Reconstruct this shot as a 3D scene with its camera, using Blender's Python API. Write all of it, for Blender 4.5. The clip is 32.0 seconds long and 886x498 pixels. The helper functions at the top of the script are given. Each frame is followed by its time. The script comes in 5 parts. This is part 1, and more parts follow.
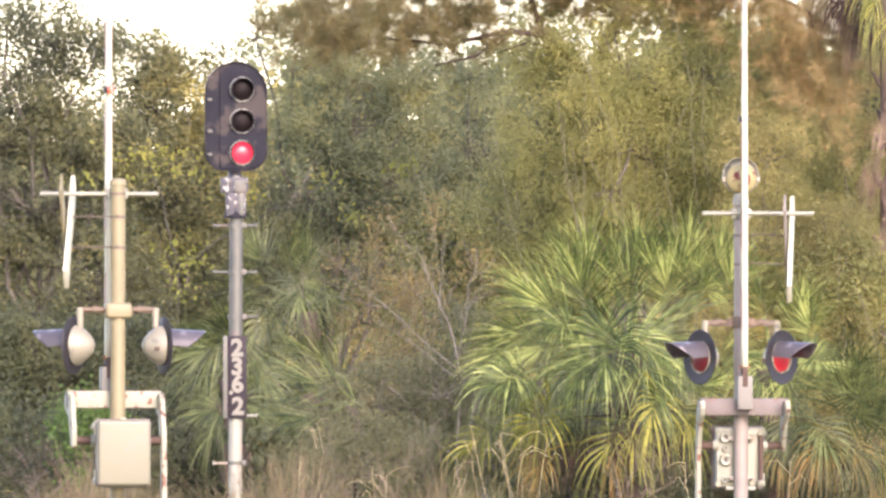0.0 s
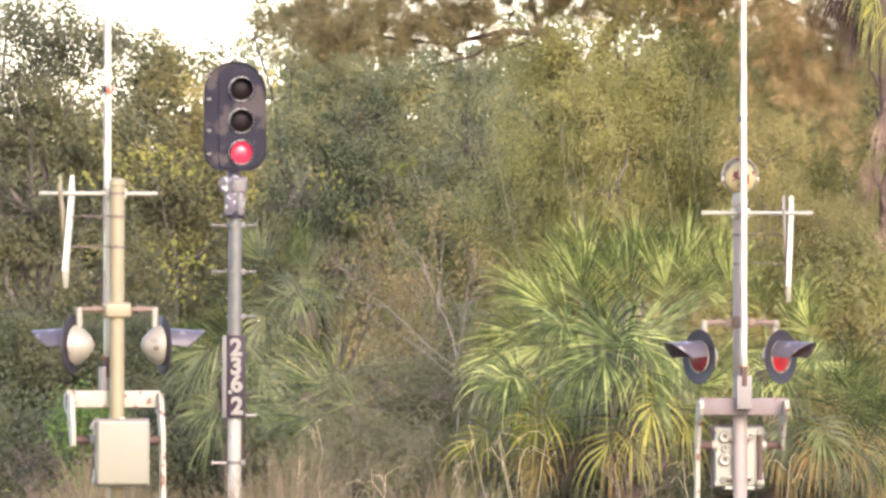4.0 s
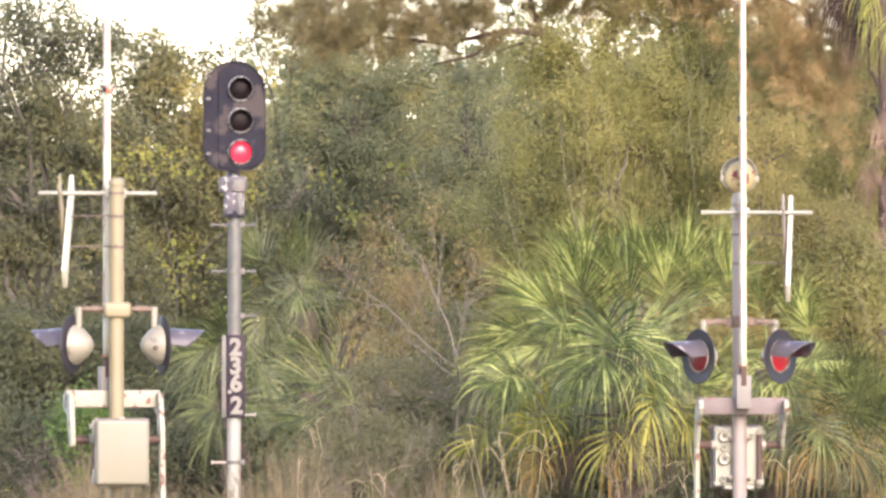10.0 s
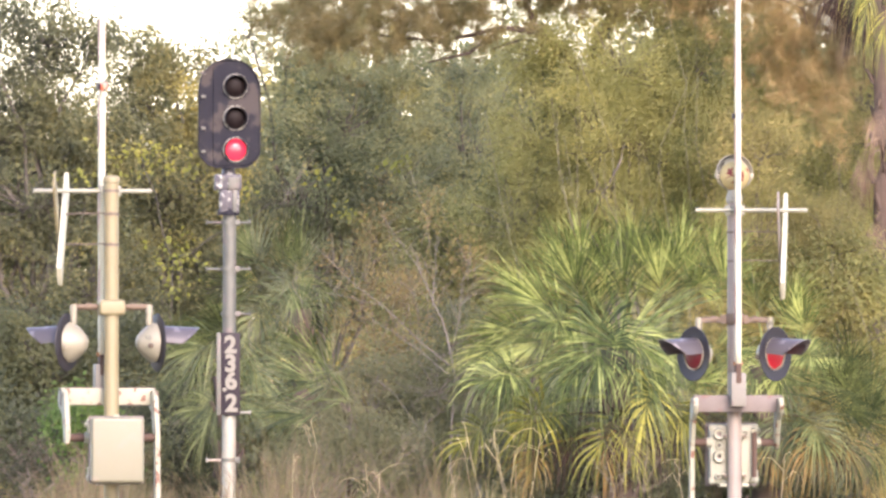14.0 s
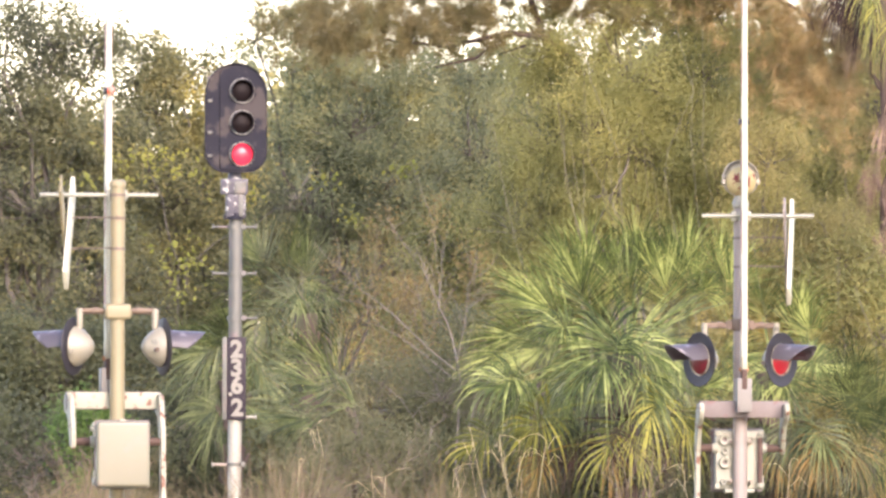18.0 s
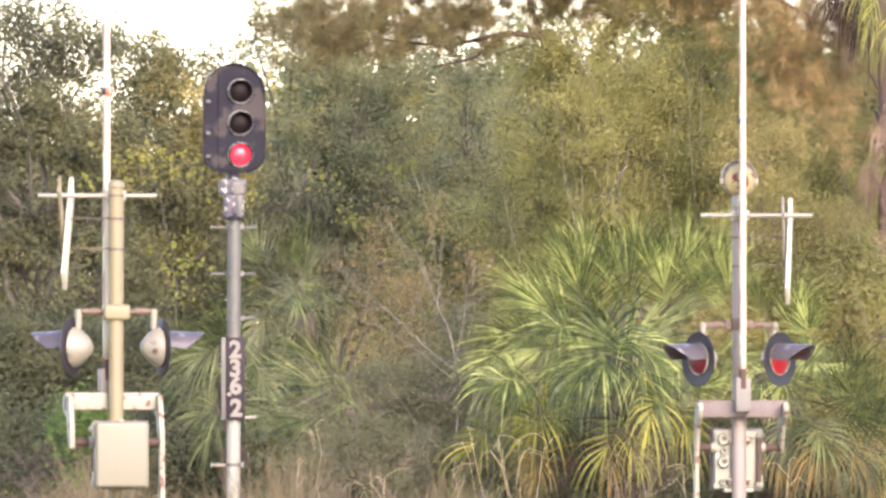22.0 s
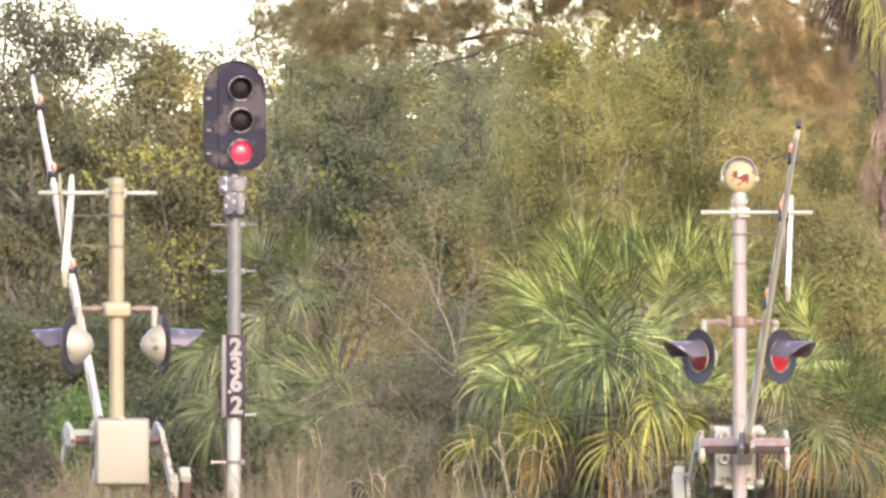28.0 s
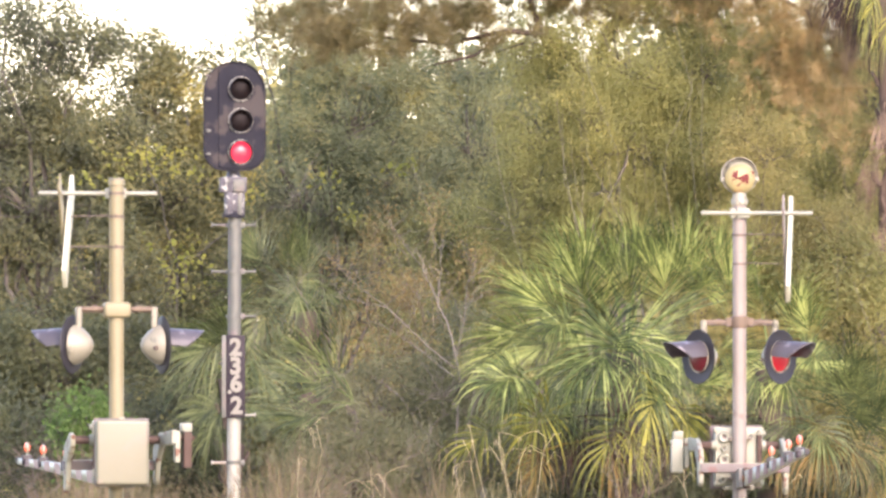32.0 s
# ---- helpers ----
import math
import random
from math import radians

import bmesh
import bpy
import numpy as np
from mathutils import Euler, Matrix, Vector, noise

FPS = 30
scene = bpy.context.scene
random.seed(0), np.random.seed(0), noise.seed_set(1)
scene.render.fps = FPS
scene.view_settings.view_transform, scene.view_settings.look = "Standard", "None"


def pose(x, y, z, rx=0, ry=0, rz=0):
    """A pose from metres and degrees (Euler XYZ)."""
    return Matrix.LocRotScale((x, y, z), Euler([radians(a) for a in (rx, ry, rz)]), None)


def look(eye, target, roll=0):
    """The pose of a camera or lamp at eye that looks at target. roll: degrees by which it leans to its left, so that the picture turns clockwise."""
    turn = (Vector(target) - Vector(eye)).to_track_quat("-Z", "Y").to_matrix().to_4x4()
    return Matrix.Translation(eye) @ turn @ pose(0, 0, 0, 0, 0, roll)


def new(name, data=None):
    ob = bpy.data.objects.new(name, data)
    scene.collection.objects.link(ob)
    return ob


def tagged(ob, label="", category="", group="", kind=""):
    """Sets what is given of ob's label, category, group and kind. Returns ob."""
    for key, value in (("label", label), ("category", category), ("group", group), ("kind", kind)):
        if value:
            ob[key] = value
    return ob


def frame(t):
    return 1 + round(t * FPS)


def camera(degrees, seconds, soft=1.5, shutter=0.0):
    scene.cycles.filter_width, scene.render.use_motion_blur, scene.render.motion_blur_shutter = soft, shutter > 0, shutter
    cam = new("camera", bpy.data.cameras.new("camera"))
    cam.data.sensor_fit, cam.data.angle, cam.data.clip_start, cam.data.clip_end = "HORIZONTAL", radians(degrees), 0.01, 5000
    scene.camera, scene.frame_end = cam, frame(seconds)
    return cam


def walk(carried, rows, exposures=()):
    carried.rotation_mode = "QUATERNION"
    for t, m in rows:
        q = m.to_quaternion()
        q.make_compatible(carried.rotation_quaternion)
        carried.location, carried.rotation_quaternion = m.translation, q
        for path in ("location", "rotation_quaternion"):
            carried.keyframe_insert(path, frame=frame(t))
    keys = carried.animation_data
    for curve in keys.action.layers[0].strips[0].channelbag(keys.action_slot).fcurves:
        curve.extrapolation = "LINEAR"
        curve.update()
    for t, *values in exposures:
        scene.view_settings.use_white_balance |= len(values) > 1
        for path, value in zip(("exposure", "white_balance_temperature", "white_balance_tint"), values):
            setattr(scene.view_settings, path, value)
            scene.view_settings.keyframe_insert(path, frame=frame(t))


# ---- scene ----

# ---- camera: a long lens on a tripod, trembling a little ----
EYE = 0.6


def view(tilt, turn, lean):
    """The camera on its tripod: degrees tilted up, turned left and leaning."""
    return pose(0, 0, EYE, 90 + tilt, 0, turn) @ pose(0, 0, 0, 0, 0, lean)


cam = camera(3.06, 32.0, soft=2.8)
walk(cam, [
    (0, view(0.9555, 0.0048, -0.004)), (0.5, view(0.9539, 0.0050, 0.019)), (1, view(0.9528, 0.0015, 0.003)),
    (1.5, view(0.9527, 0.0030, 0.026)), (2, view(0.9518, 0.0022, -0.003)), (2.5, view(0.9539, 0.0022, -0.001)),
    (3, view(0.9539, 0.0050, 0.019)), (3.5, view(0.9539, 0.0030, 0.009)), (5.5, view(0.9563, 0.0027, -0.037)),
    (6, view(0.9512, 0.0018, -0.030)), (6.5, view(0.9529, -0.0020, -0.030)), (7, view(0.9599, -0.0005, 0.029)),
    (7.5, view(0.9537, -0.0034, -0.025)), (8, view(0.9508, 0.0001, -0.049)), (8.5, view(0.9514, -0.0017, 0.010)),
    (9, view(0.9561, 0.0013, 0.026)), (9.5, view(0.9559, -0.0020, -0.029)), (10, view(0.9530, -0.0003, -0.022)),
    (10.5, view(0.9649, 0.0035, -0.010)), (11, view(0.9373, -0.0048, 0.029)), (11.5, view(0.9679, -0.0012, -0.009)),
    (12, view(0.9508, -0.0140, -0.029)), (12.5, view(0.9311, -0.0263, -0.042)), (13, view(0.9189, -0.0196, 0.001)),
    (13.5, view(0.9406, -0.0396, 0.141)), (14, view(0.9448, -0.0178, -0.021)), (14.5, view(0.9524, -0.0139, -0.048)),
    (16.5, view(0.9485, 0.0064, 0.040)), (17, view(0.9567, 0.0118, 0.079)), (17.5, view(0.9568, 0.0035, 0.141)),
    (18, view(0.9619, 0.0036, 0.125)), (18.5, view(0.9588, 0.0016, 0.061)), (19, view(0.9604, 0.0025, 0.022)),
    (19.5, view(0.9569, -0.0022, 0.033)), (20, view(0.9591, 0.0021, 0.035)), (20.5, view(0.9577, 0.0001, -0.022)),
    (21, view(0.9532, -0.0006, 0.066)), (21.5, view(0.9575, -0.0014, 0.057)), (22, view(0.9620, -0.0013, 0.012)),
    (22.5, view(0.9575, -0.0018, 0.076)), (23, view(0.9522, -0.0028, -0.030)), (23.5, view(0.9584, -0.0015, 0.016)),
    (24, view(0.9551, -0.0014, -0.032)), (24.5, view(0.9517, -0.0039, -0.018)), (25, view(0.9575, 0.0019, 0.041)),
    (25.5, view(0.9567, -0.0016, -0.041)), (27.5, view(0.9530, -0.0008, 0.004)), (28, view(0.9526, 0.0000, -0.003)),
    (28.5, view(0.9530, -0.0013, -0.001)), (29, view(0.9561, 0.0004, 0.024)), (29.5, view(0.9531, 0.0004, 0.025)),
    (30, view(0.9530, -0.0025, -0.001)), (30.5, view(0.9539, -0.0004, 0.013)), (31, view(0.9522, -0.0034, 0.002)),
    (31.5, view(0.9535, -0.0030, 0.030)), (32, view(0.9539, -0.0000, 0.014)),
], exposures=((0, 2.15, 6800, 29), (32, 2.15, 6800, 29)))

# ---- light: hazy late sun behind the camera, pale sky ----
SUN_FROM = Vector((0.30, -0.86, 0.46)).normalized()
world = bpy.data.worlds.new("sky")
scene.world = world
world.use_nodes = True
wn = world.node_tree.nodes
wl = world.node_tree.links
sky = wn.new("ShaderNodeTexSky")
sky.sky_type = "NISHITA"
sky.sun_disc = False
sky.sun_elevation = math.asin(SUN_FROM.z)
sky.sun_rotation = math.atan2(SUN_FROM.x, SUN_FROM.y)
sky.air_density, sky.dust_density, sky.ozone_density = 1.0, 1.0, 1.0
wn["Background"].inputs["Strength"].default_value = 0.15
wl.new(sky.outputs["Color"], wn["Background"].inputs["Color"])
sun_data = bpy.data.lights.new("sun", "SUN")
sun_data.energy, sun_data.angle, sun_data.color = 1.35, radians(26.0), (1.0, 0.89, 0.80)
sun = new("sun", sun_data)
sun.matrix_world = look(SUN_FROM * 60, (0, 0, 0))


# ---- materials ----
def nodes_of(name):
    m = bpy.data.materials.new(name)
    m.use_nodes = True
    return m, m.node_tree.nodes, m.node_tree.links


def ramp_node(nt, colours):
    r = nt.new("ShaderNodeValToRGB")
    el = r.color_ramp.elements
    while len(el) < len(colours):
        el.new(0.5)
    for i, c in enumerate(colours):
        el[i].position = i / max(1, len(colours) - 1)
        el[i].color = (*c, 1)
    return r


def surface(name, colours, rough=0.6, metal=0.0, grain=30.0, broad=3.0, bump=0.15, stain=None, stain_scale=6.0, stain_from=0.58, shine=0.5):
    """Worn solid surface: broad and fine mottling, optional stains of another colour, fine relief."""
    m, nt, ln = nodes_of(name)
    b = nt["Principled BSDF"]
    tc = nt.new("ShaderNodeTexCoord")
    n1 = nt.new("ShaderNodeTexNoise")
    n1.inputs["Scale"].default_value, n1.inputs["Detail"].default_value = broad, 6.0
    n2 = nt.new("ShaderNodeTexNoise")
    n2.inputs["Scale"].default_value, n2.inputs["Detail"].default_value = grain, 4.0
    add = nt.new("ShaderNodeMath")
    add.operation = "MULTIPLY_ADD"
    add.inputs[1].default_value, add.inputs[2].default_value = 0.35, 0.0
    mix = nt.new("ShaderNodeMath")
    mix.operation = "MULTIPLY_ADD"
    mix.inputs[1].default_value = 0.75
    for n in (n1, n2):
        ln.new(tc.outputs["Object"], n.inputs["Vector"])
    ln.new(n2.outputs["Fac"], add.inputs[0])
    ln.new(n1.outputs["Fac"], mix.inputs[0])
    ln.new(add.outputs[0], mix.inputs[2])
    r = ramp_node(nt, colours)
    ln.new(mix.outputs[0], r.inputs["Fac"])
    out = r.outputs["Color"]
    if stain:
        n3 = nt.new("ShaderNodeTexNoise")
        n3.inputs["Scale"].default_value, n3.inputs["Detail"].default_value = stain_scale, 8.0
        ln.new(tc.outputs["Object"], n3.inputs["Vector"])
        mr = nt.new("ShaderNodeMapRange")
        mr.inputs["From Min"].default_value, mr.inputs["From Max"].default_value = stain_from, stain_from + 0.07
        ln.new(n3.outputs["Fac"], mr.inputs["Value"])
        mc = nt.new("ShaderNodeMix")
        mc.data_type = "RGBA"
        for s in mc.inputs:
            if s.name == "B" and s.type == "RGBA":
                s.default_value = (*stain, 1)
            if s.name == "A" and s.type == "RGBA":
                ln.new(out, s)
        ln.new(mr.outputs["Result"], mc.inputs[0])
        out = [o for o in mc.outputs if o.type == "RGBA"][0]
    ln.new(out, b.inputs["Base Color"])
    b.inputs["Roughness"].default_value = rough
    b.inputs["Metallic"].default_value = metal
    b.inputs["Specular IOR Level"].default_value = shine
    bp = nt.new("ShaderNodeBump")
    bp.inputs["Strength"].default_value, bp.inputs["Distance"].default_value = bump, 0.004
    ln.new(n2.outputs["Fac"], bp.inputs["Height"])
    ln.new(bp.outputs["Normal"], b.inputs["Normal"])
    return m


def foliage(name, colours, through_light=0.5, rough=0.55, patch=0.9, own=0.26):
    """Leaves: every leaf its own tint, drifting in patches over the plant, some light shining through."""
    m, nt, ln = nodes_of(name)
    b = nt["Principled BSDF"]
    geo = nt.new("ShaderNodeNewGeometry")
    info = nt.new("ShaderNodeObjectInfo")
    n1 = nt.new("ShaderNodeTexNoise")
    n1.inputs["Scale"].default_value, n1.inputs["Detail"].default_value = patch, 3.0
    ln.new(geo.outputs["Position"], n1.inputs["Vector"])
    mr = nt.new("ShaderNodeMapRange")
    mr.inputs["From Min"].default_value, mr.inputs["From Max"].default_value = 0.3, 0.7
    mr.inputs["To Min"].default_value, mr.inputs["To Max"].default_value = -0.55, 0.08 + 0.5 * (0.26 - own)
    ln.new(n1.outputs["Fac"], mr.inputs["Value"])
    a1 = nt.new("ShaderNodeMath")
    a1.operation = "MULTIPLY_ADD"
    a1.inputs[1].default_value = own
    ln.new(geo.outputs["Random Per Island"], a1.inputs[0])
    n2 = nt.new("ShaderNodeTexNoise")
    n2.inputs["Scale"].default_value, n2.inputs["Detail"].default_value = patch * 4.5, 2.0
    ln.new(geo.outputs["Position"], n2.inputs["Vector"])
    a0 = nt.new("ShaderNodeMath")
    a0.operation = "MULTIPLY_ADD"
    a0.inputs[1].default_value = 0.95
    ln.new(n2.outputs["Fac"], a0.inputs[0])
    ln.new(mr.outputs["Result"], a0.inputs[2])
    ln.new(a0.outputs[0], a1.inputs[2])
    a2 = nt.new("ShaderNodeMath")
    a2.operation = "MULTIPLY_ADD"
    a2.inputs[1].default_value = 0.25
    ln.new(info.outputs["Random"], a2.inputs[0])
    ln.new(a1.outputs[0], a2.inputs[2])
    r = ramp_node(nt, colours)
    ln.new(a2.outputs[0], r.inputs["Fac"])
    ln.new(r.outputs["Color"], b.inputs["Base Color"])
    b.inputs["Roughness"].default_value = rough
    b.inputs["Specular IOR Level"].default_value = 0.3
    tr = nt.new("ShaderNodeBsdfTranslucent")
    ln.new(r.outputs["Color"], tr.inputs["Color"])
    mx = nt.new("ShaderNodeMixShader")
    mx.inputs[0].default_value = through_light
    ln.new(b.outputs[0], mx.inputs[1])
    ln.new(tr.outputs[0], mx.inputs[2])
    ln.new(mx.outputs[0], nt["Material Output"].inputs["Surface"])
    return m


def glow(name, base, colour, strength, rough=0.3):
    m, nt, ln = nodes_of(name)
    b = nt["Principled BSDF"]
    b.inputs["Base Color"].default_value = (*base, 1)
    b.inputs["Roughness"].default_value = rough
    b.inputs["Emission Color"].default_value = (*colour, 1)
    b.inputs["Emission Strength"].default_value = strength
    tc = nt.new("ShaderNodeTexCoord")
    vo = nt.new("ShaderNodeTexVoronoi")
    vo.inputs["Scale"].default_value = 45.0
    ln.new(tc.outputs["Object"], vo.inputs["Vector"])
    bp = nt.new("ShaderNodeBump")
    bp.inputs["Strength"].default_value, bp.inputs["Distance"].default_value = 0.3, 0.003
    ln.new(vo.outputs["Distance"], bp.inputs["Height"])
    ln.new(bp.outputs["Normal"], b.inputs["Normal"])
    return m


MAST = surface("mast_paint", [(0.159, 0.133, 0.0671), (0.202, 0.176, 0.0963), (0.224, 0.202, 0.125)], 0.5, 0.0, 40, 2.5, 0.1, (0.16, 0.12, 0.07), 4, 0.62)
# Tone of the right gate's mast, greyer and pinker than MAST.
MAST_GREY = surface("grey_pink_mast_paint", [(0.175, 0.145, 0.122), (0.215, 0.185, 0.158), (0.25, 0.225, 0.19)], 0.5, 0.0, 40, 2.5, 0.1, (0.17, 0.13, 0.105), 5, 0.62)
SILVER = surface("aluminium_paint", [(0.185, 0.172, 0.118), (0.235, 0.222, 0.164), (0.258, 0.25, 0.201)], 0.45, 0.1, 50, 7, 0.15, (0.10, 0.098, 0.072), 11, 0.61)
WHITE = surface("weathered_white", [(0.205, 0.208, 0.148), (0.235, 0.242, 0.183), (0.247, 0.258, 0.204)], 0.45, 0.0, 40, 3, 0.08, (0.42, 0.27, 0.16), 14, 0.66)
ARM_WHITE = surface("reflective_white", [(0.378, 0.378, 0.269), (0.447, 0.447, 0.332), (0.482, 0.482, 0.372)], 0.45, 0.0, 40, 3, 0.05, (0.40, 0.36, 0.29), 12, 0.62)
RUSTY = surface("rust_over_white", [(0.253, 0.254, 0.186), (0.281, 0.287, 0.217)], 0.6, 0.0, 60, 4, 0.3, (0.15, 0.072, 0.045), 11, 0.55)
BROWN = surface("brown_rust", [(0.0432, 0.0253, 0.018), (0.0684, 0.0421, 0.0306), (0.0938, 0.0607, 0.0468)], 0.85, 0.0, 50, 5, 0.4)
RUST = surface("rust", [(0.16, 0.07, 0.035), (0.27, 0.13, 0.06), (0.36, 0.2, 0.11)], 0.85, 0.1, 60, 6, 0.5)
CASE = surface("case_enamel", [(0.134, 0.134, 0.0881), (0.153, 0.153, 0.104), (0.164, 0.165, 0.117)], 0.4, 0.0, 35, 2.2, 0.08, (0.178, 0.157, 0.118), 3.5, 0.55)
BLACK = surface("faded_black", [(0.0108, 0.0101, 0.0122), (0.0198, 0.018, 0.0223)], 0.55, 0.0, 50, 3, 0.1)
HOOD = surface("hood_black", [(0.039, 0.0356, 0.0414), (0.0878, 0.0797, 0.0862)], 0.38, 0.0, 60, 4, 0.1, (0.16, 0.15, 0.16), 8, 0.6)
RIM = surface("weathered_ring_white", [(0.20, 0.20, 0.18), (0.32, 0.32, 0.29)], 0.5, 0.0, 60, 8, 0.2, (0.05, 0.05, 0.055), 26, 0.50)
HEAD = surface("signal_black", [(0.006, 0.0065, 0.011), (0.011, 0.0115, 0.018), (0.024, 0.023, 0.029)], 0.7, 0.0, 30, 3.5, 0.2, (0.047, 0.041, 0.039), 3.4, 0.50, 0.2)
GALV = surface("galvanised_steel", [(0.0778, 0.0785, 0.0696), (0.106, 0.111, 0.0955), (0.14, 0.143, 0.123)], 0.55, 0.25, 70, 5, 0.15, (0.14, 0.12, 0.11), 6, 0.56)
GALV_PALE = surface("pale_galvanised", [(0.219, 0.219, 0.181), (0.274, 0.274, 0.227), (0.318, 0.318, 0.268)], 0.5, 0.1, 70, 4, 0.15, (0.34, 0.28, 0.22), 6, 0.6)
CHIPPED = surface("chipped_box_paint", [(0.035, 0.034, 0.044), (0.07, 0.068, 0.08)], 0.55, 0.1, 40, 4, 0.2, (0.33, 0.34, 0.31), 17, 0.55)
PLATE = surface("plate_black", [(0.014, 0.0105, 0.015), (0.024, 0.018, 0.024)], 0.6, 0.0, 40, 3, 0.05, (0.05, 0.034, 0.034), 8, 0.64, 0.25)
DIGIT = surface("digit_white", [(0.157, 0.151, 0.122), (0.179, 0.176, 0.147)], 0.5, 0.0, 60, 8, 0.05)
STRIPE = surface("faded_reflective_red", [(0.14, 0.055, 0.06), (0.24, 0.09, 0.09)], 0.45, 0.0, 60, 5, 0.1, (0.36, 0.25, 0.24), 10, 0.58)
BELL_RED = surface("bell_red", [(0.085, 0.010, 0.010), (0.13, 0.018, 0.014)], 0.55, 0.0, 50, 6, 0.1, shine=0.3)
BELL_FACE = surface("bell_face", [(0.24, 0.20, 0.085), (0.29, 0.25, 0.12)], 0.5, 0.0, 40, 5, 0.1, (0.30, 0.16, 0.07), 9, 0.62)
BROWN_STEEL = surface("brown_grey_steel", [(0.088, 0.0728, 0.065), (0.138, 0.118, 0.107), (0.182, 0.16, 0.143)], 0.7, 0.0, 40, 4, 0.3, (0.15, 0.085, 0.075), 7, 0.58)
STEEL = surface("dull_socket_steel", [(0.115, 0.108, 0.09), (0.155, 0.15, 0.128), (0.20, 0.19, 0.165)], 0.55, 0.0, 40, 4, 0.2, (0.10, 0.07, 0.06), 8, 0.6)
PIPE = surface("stained_pipe", [(0.0806, 0.0554, 0.0381), (0.13, 0.0931, 0.0628), (0.194, 0.151, 0.103)], 0.7, 0.0, 50, 6, 0.2)
WIRE = surface("dull_steel", [(0.10, 0.075, 0.06), (0.19, 0.155, 0.13)], 0.6, 0.5, 60, 8, 0.2)
CONCRETE = surface("concrete", [(0.33, 0.31, 0.28), (0.45, 0.43, 0.39)], 0.9, 0.0, 30, 3, 0.4)
RED_LENS = glow("red_lens", (0.20, 0.007, 0.012), (1.0, 0.02, 0.04), 0.07)
DIM_LENS = glow("dim_red_lens", (0.055, 0.006, 0.011), (1.0, 0.02, 0.04), 0.0)
MID_LENS = glow("dull_red_lens", (0.07, 0.005, 0.010), (1.0, 0.02, 0.04), 0.012)
ARM_LIGHT = glow("arm_lamp_red", (0.30, 0.02, 0.01), (1.0, 0.16, 0.04), 0.35)
RED_LIGHT = glow("signal_red", (0.20, 0.008, 0.012), (1.0, 0.045, 0.085), 0.36)
DARK_LENS = surface("dark_glass", [(0.005, 0.003, 0.0035), (0.009, 0.006, 0.006)], 0.5, 0.0, 20, 2, 0.05, shine=0.12)
BARK = surface("bark", [(0.05, 0.045, 0.036), (0.10, 0.09, 0.075), (0.16, 0.15, 0.125)], 0.9, 0.0, 45, 6, 0.6)
TWIG = surface("grey_twig", [(0.099, 0.0855, 0.0691), (0.162, 0.144, 0.121), (0.203, 0.184, 0.156)], 0.9, 0.0, 40, 8, 0.4)
DEAD_TWIG = surface("dead_weed_stem", [(0.09, 0.0718, 0.0496), (0.15, 0.121, 0.084), (0.195, 0.16, 0.116)], 0.9, 0.0, 40, 8, 0.4)
PALE_TWIG = surface("pale_stem", [(0.12, 0.115, 0.078), (0.21, 0.20, 0.145)], 0.9, 0.0, 40, 8, 0.3)
PINE_BARK = surface("pine_bark", [(0.035, 0.026, 0.024), (0.07, 0.048, 0.042), (0.11, 0.078, 0.066)], 0.9, 0.0, 40, 8, 0.7)
PALM_BARK = surface("palm_bark", [(0.045, 0.032, 0.025), (0.09, 0.066, 0.05)], 0.95, 0.0, 30, 7, 0.8)
SOIL = surface("dry_ground", [(0.12, 0.10, 0.065), (0.20, 0.17, 0.11), (0.15, 0.16, 0.08)], 0.95, 0.0, 4, 0.25, 0.5)
# Bright yellow ramp ends: yellow leaves, and sunlit speckles painted as leaf colour.
LEAF_OLIVE = foliage("olive_leaves", [(0.0642, 0.0735, 0.047), (0.115, 0.124, 0.0657), (0.18, 0.184, 0.086), (0.257, 0.237, 0.0939), (0.539, 0.451, 0.109)])
LEAF_DARK = foliage("dark_leaves", [(0.0785, 0.0942, 0.0645), (0.131, 0.155, 0.0845), (0.2, 0.223, 0.112), (0.296, 0.284, 0.122), (0.525, 0.444, 0.141)])
LEAF_YELLOW = foliage("yellowing_leaves", [(0.105, 0.12, 0.052), (0.17, 0.185, 0.07), (0.245, 0.252, 0.09), (0.31, 0.308, 0.112), (0.46, 0.42, 0.14)])
LEAF_GREY = foliage("grey_green_leaves", [(0.085, 0.10, 0.055), (0.135, 0.148, 0.078), (0.19, 0.195, 0.10), (0.27, 0.245, 0.125)])
LEAF_RUSSET = foliage("russet_leaves", [(0.132, 0.116, 0.057), (0.198, 0.16, 0.0684), (0.283, 0.21, 0.0821), (0.226, 0.215, 0.0912)])
# Green leaves with the shade under oaks and palms put into the colour.
LEAF_DEEP_SHADE = foliage("shaded_green_leaves", [(0.042, 0.0513, 0.0324), (0.0728, 0.0864, 0.0486), (0.112, 0.127, 0.0607), (0.168, 0.169, 0.0743)])
LEAF_BRIGHT = foliage("fresh_leaves", [(0.054, 0.102, 0.0264), (0.096, 0.168, 0.042), (0.156, 0.228, 0.06)])
LEAF_GOLD = foliage("golden_tan_leaves", [(0.15, 0.145, 0.06), (0.245, 0.225, 0.085), (0.36, 0.315, 0.115), (0.50, 0.41, 0.15)])
NEEDLE = foliage("pine_needles", [(0.10, 0.10, 0.045), (0.165, 0.152, 0.065), (0.25, 0.205, 0.095), (0.21, 0.20, 0.085)], 0.5)
NEEDLE_BROWN = foliage("browned_needles", [(0.26, 0.215, 0.095), (0.35, 0.275, 0.125), (0.46, 0.34, 0.165), (0.31, 0.285, 0.11)], 0.5)
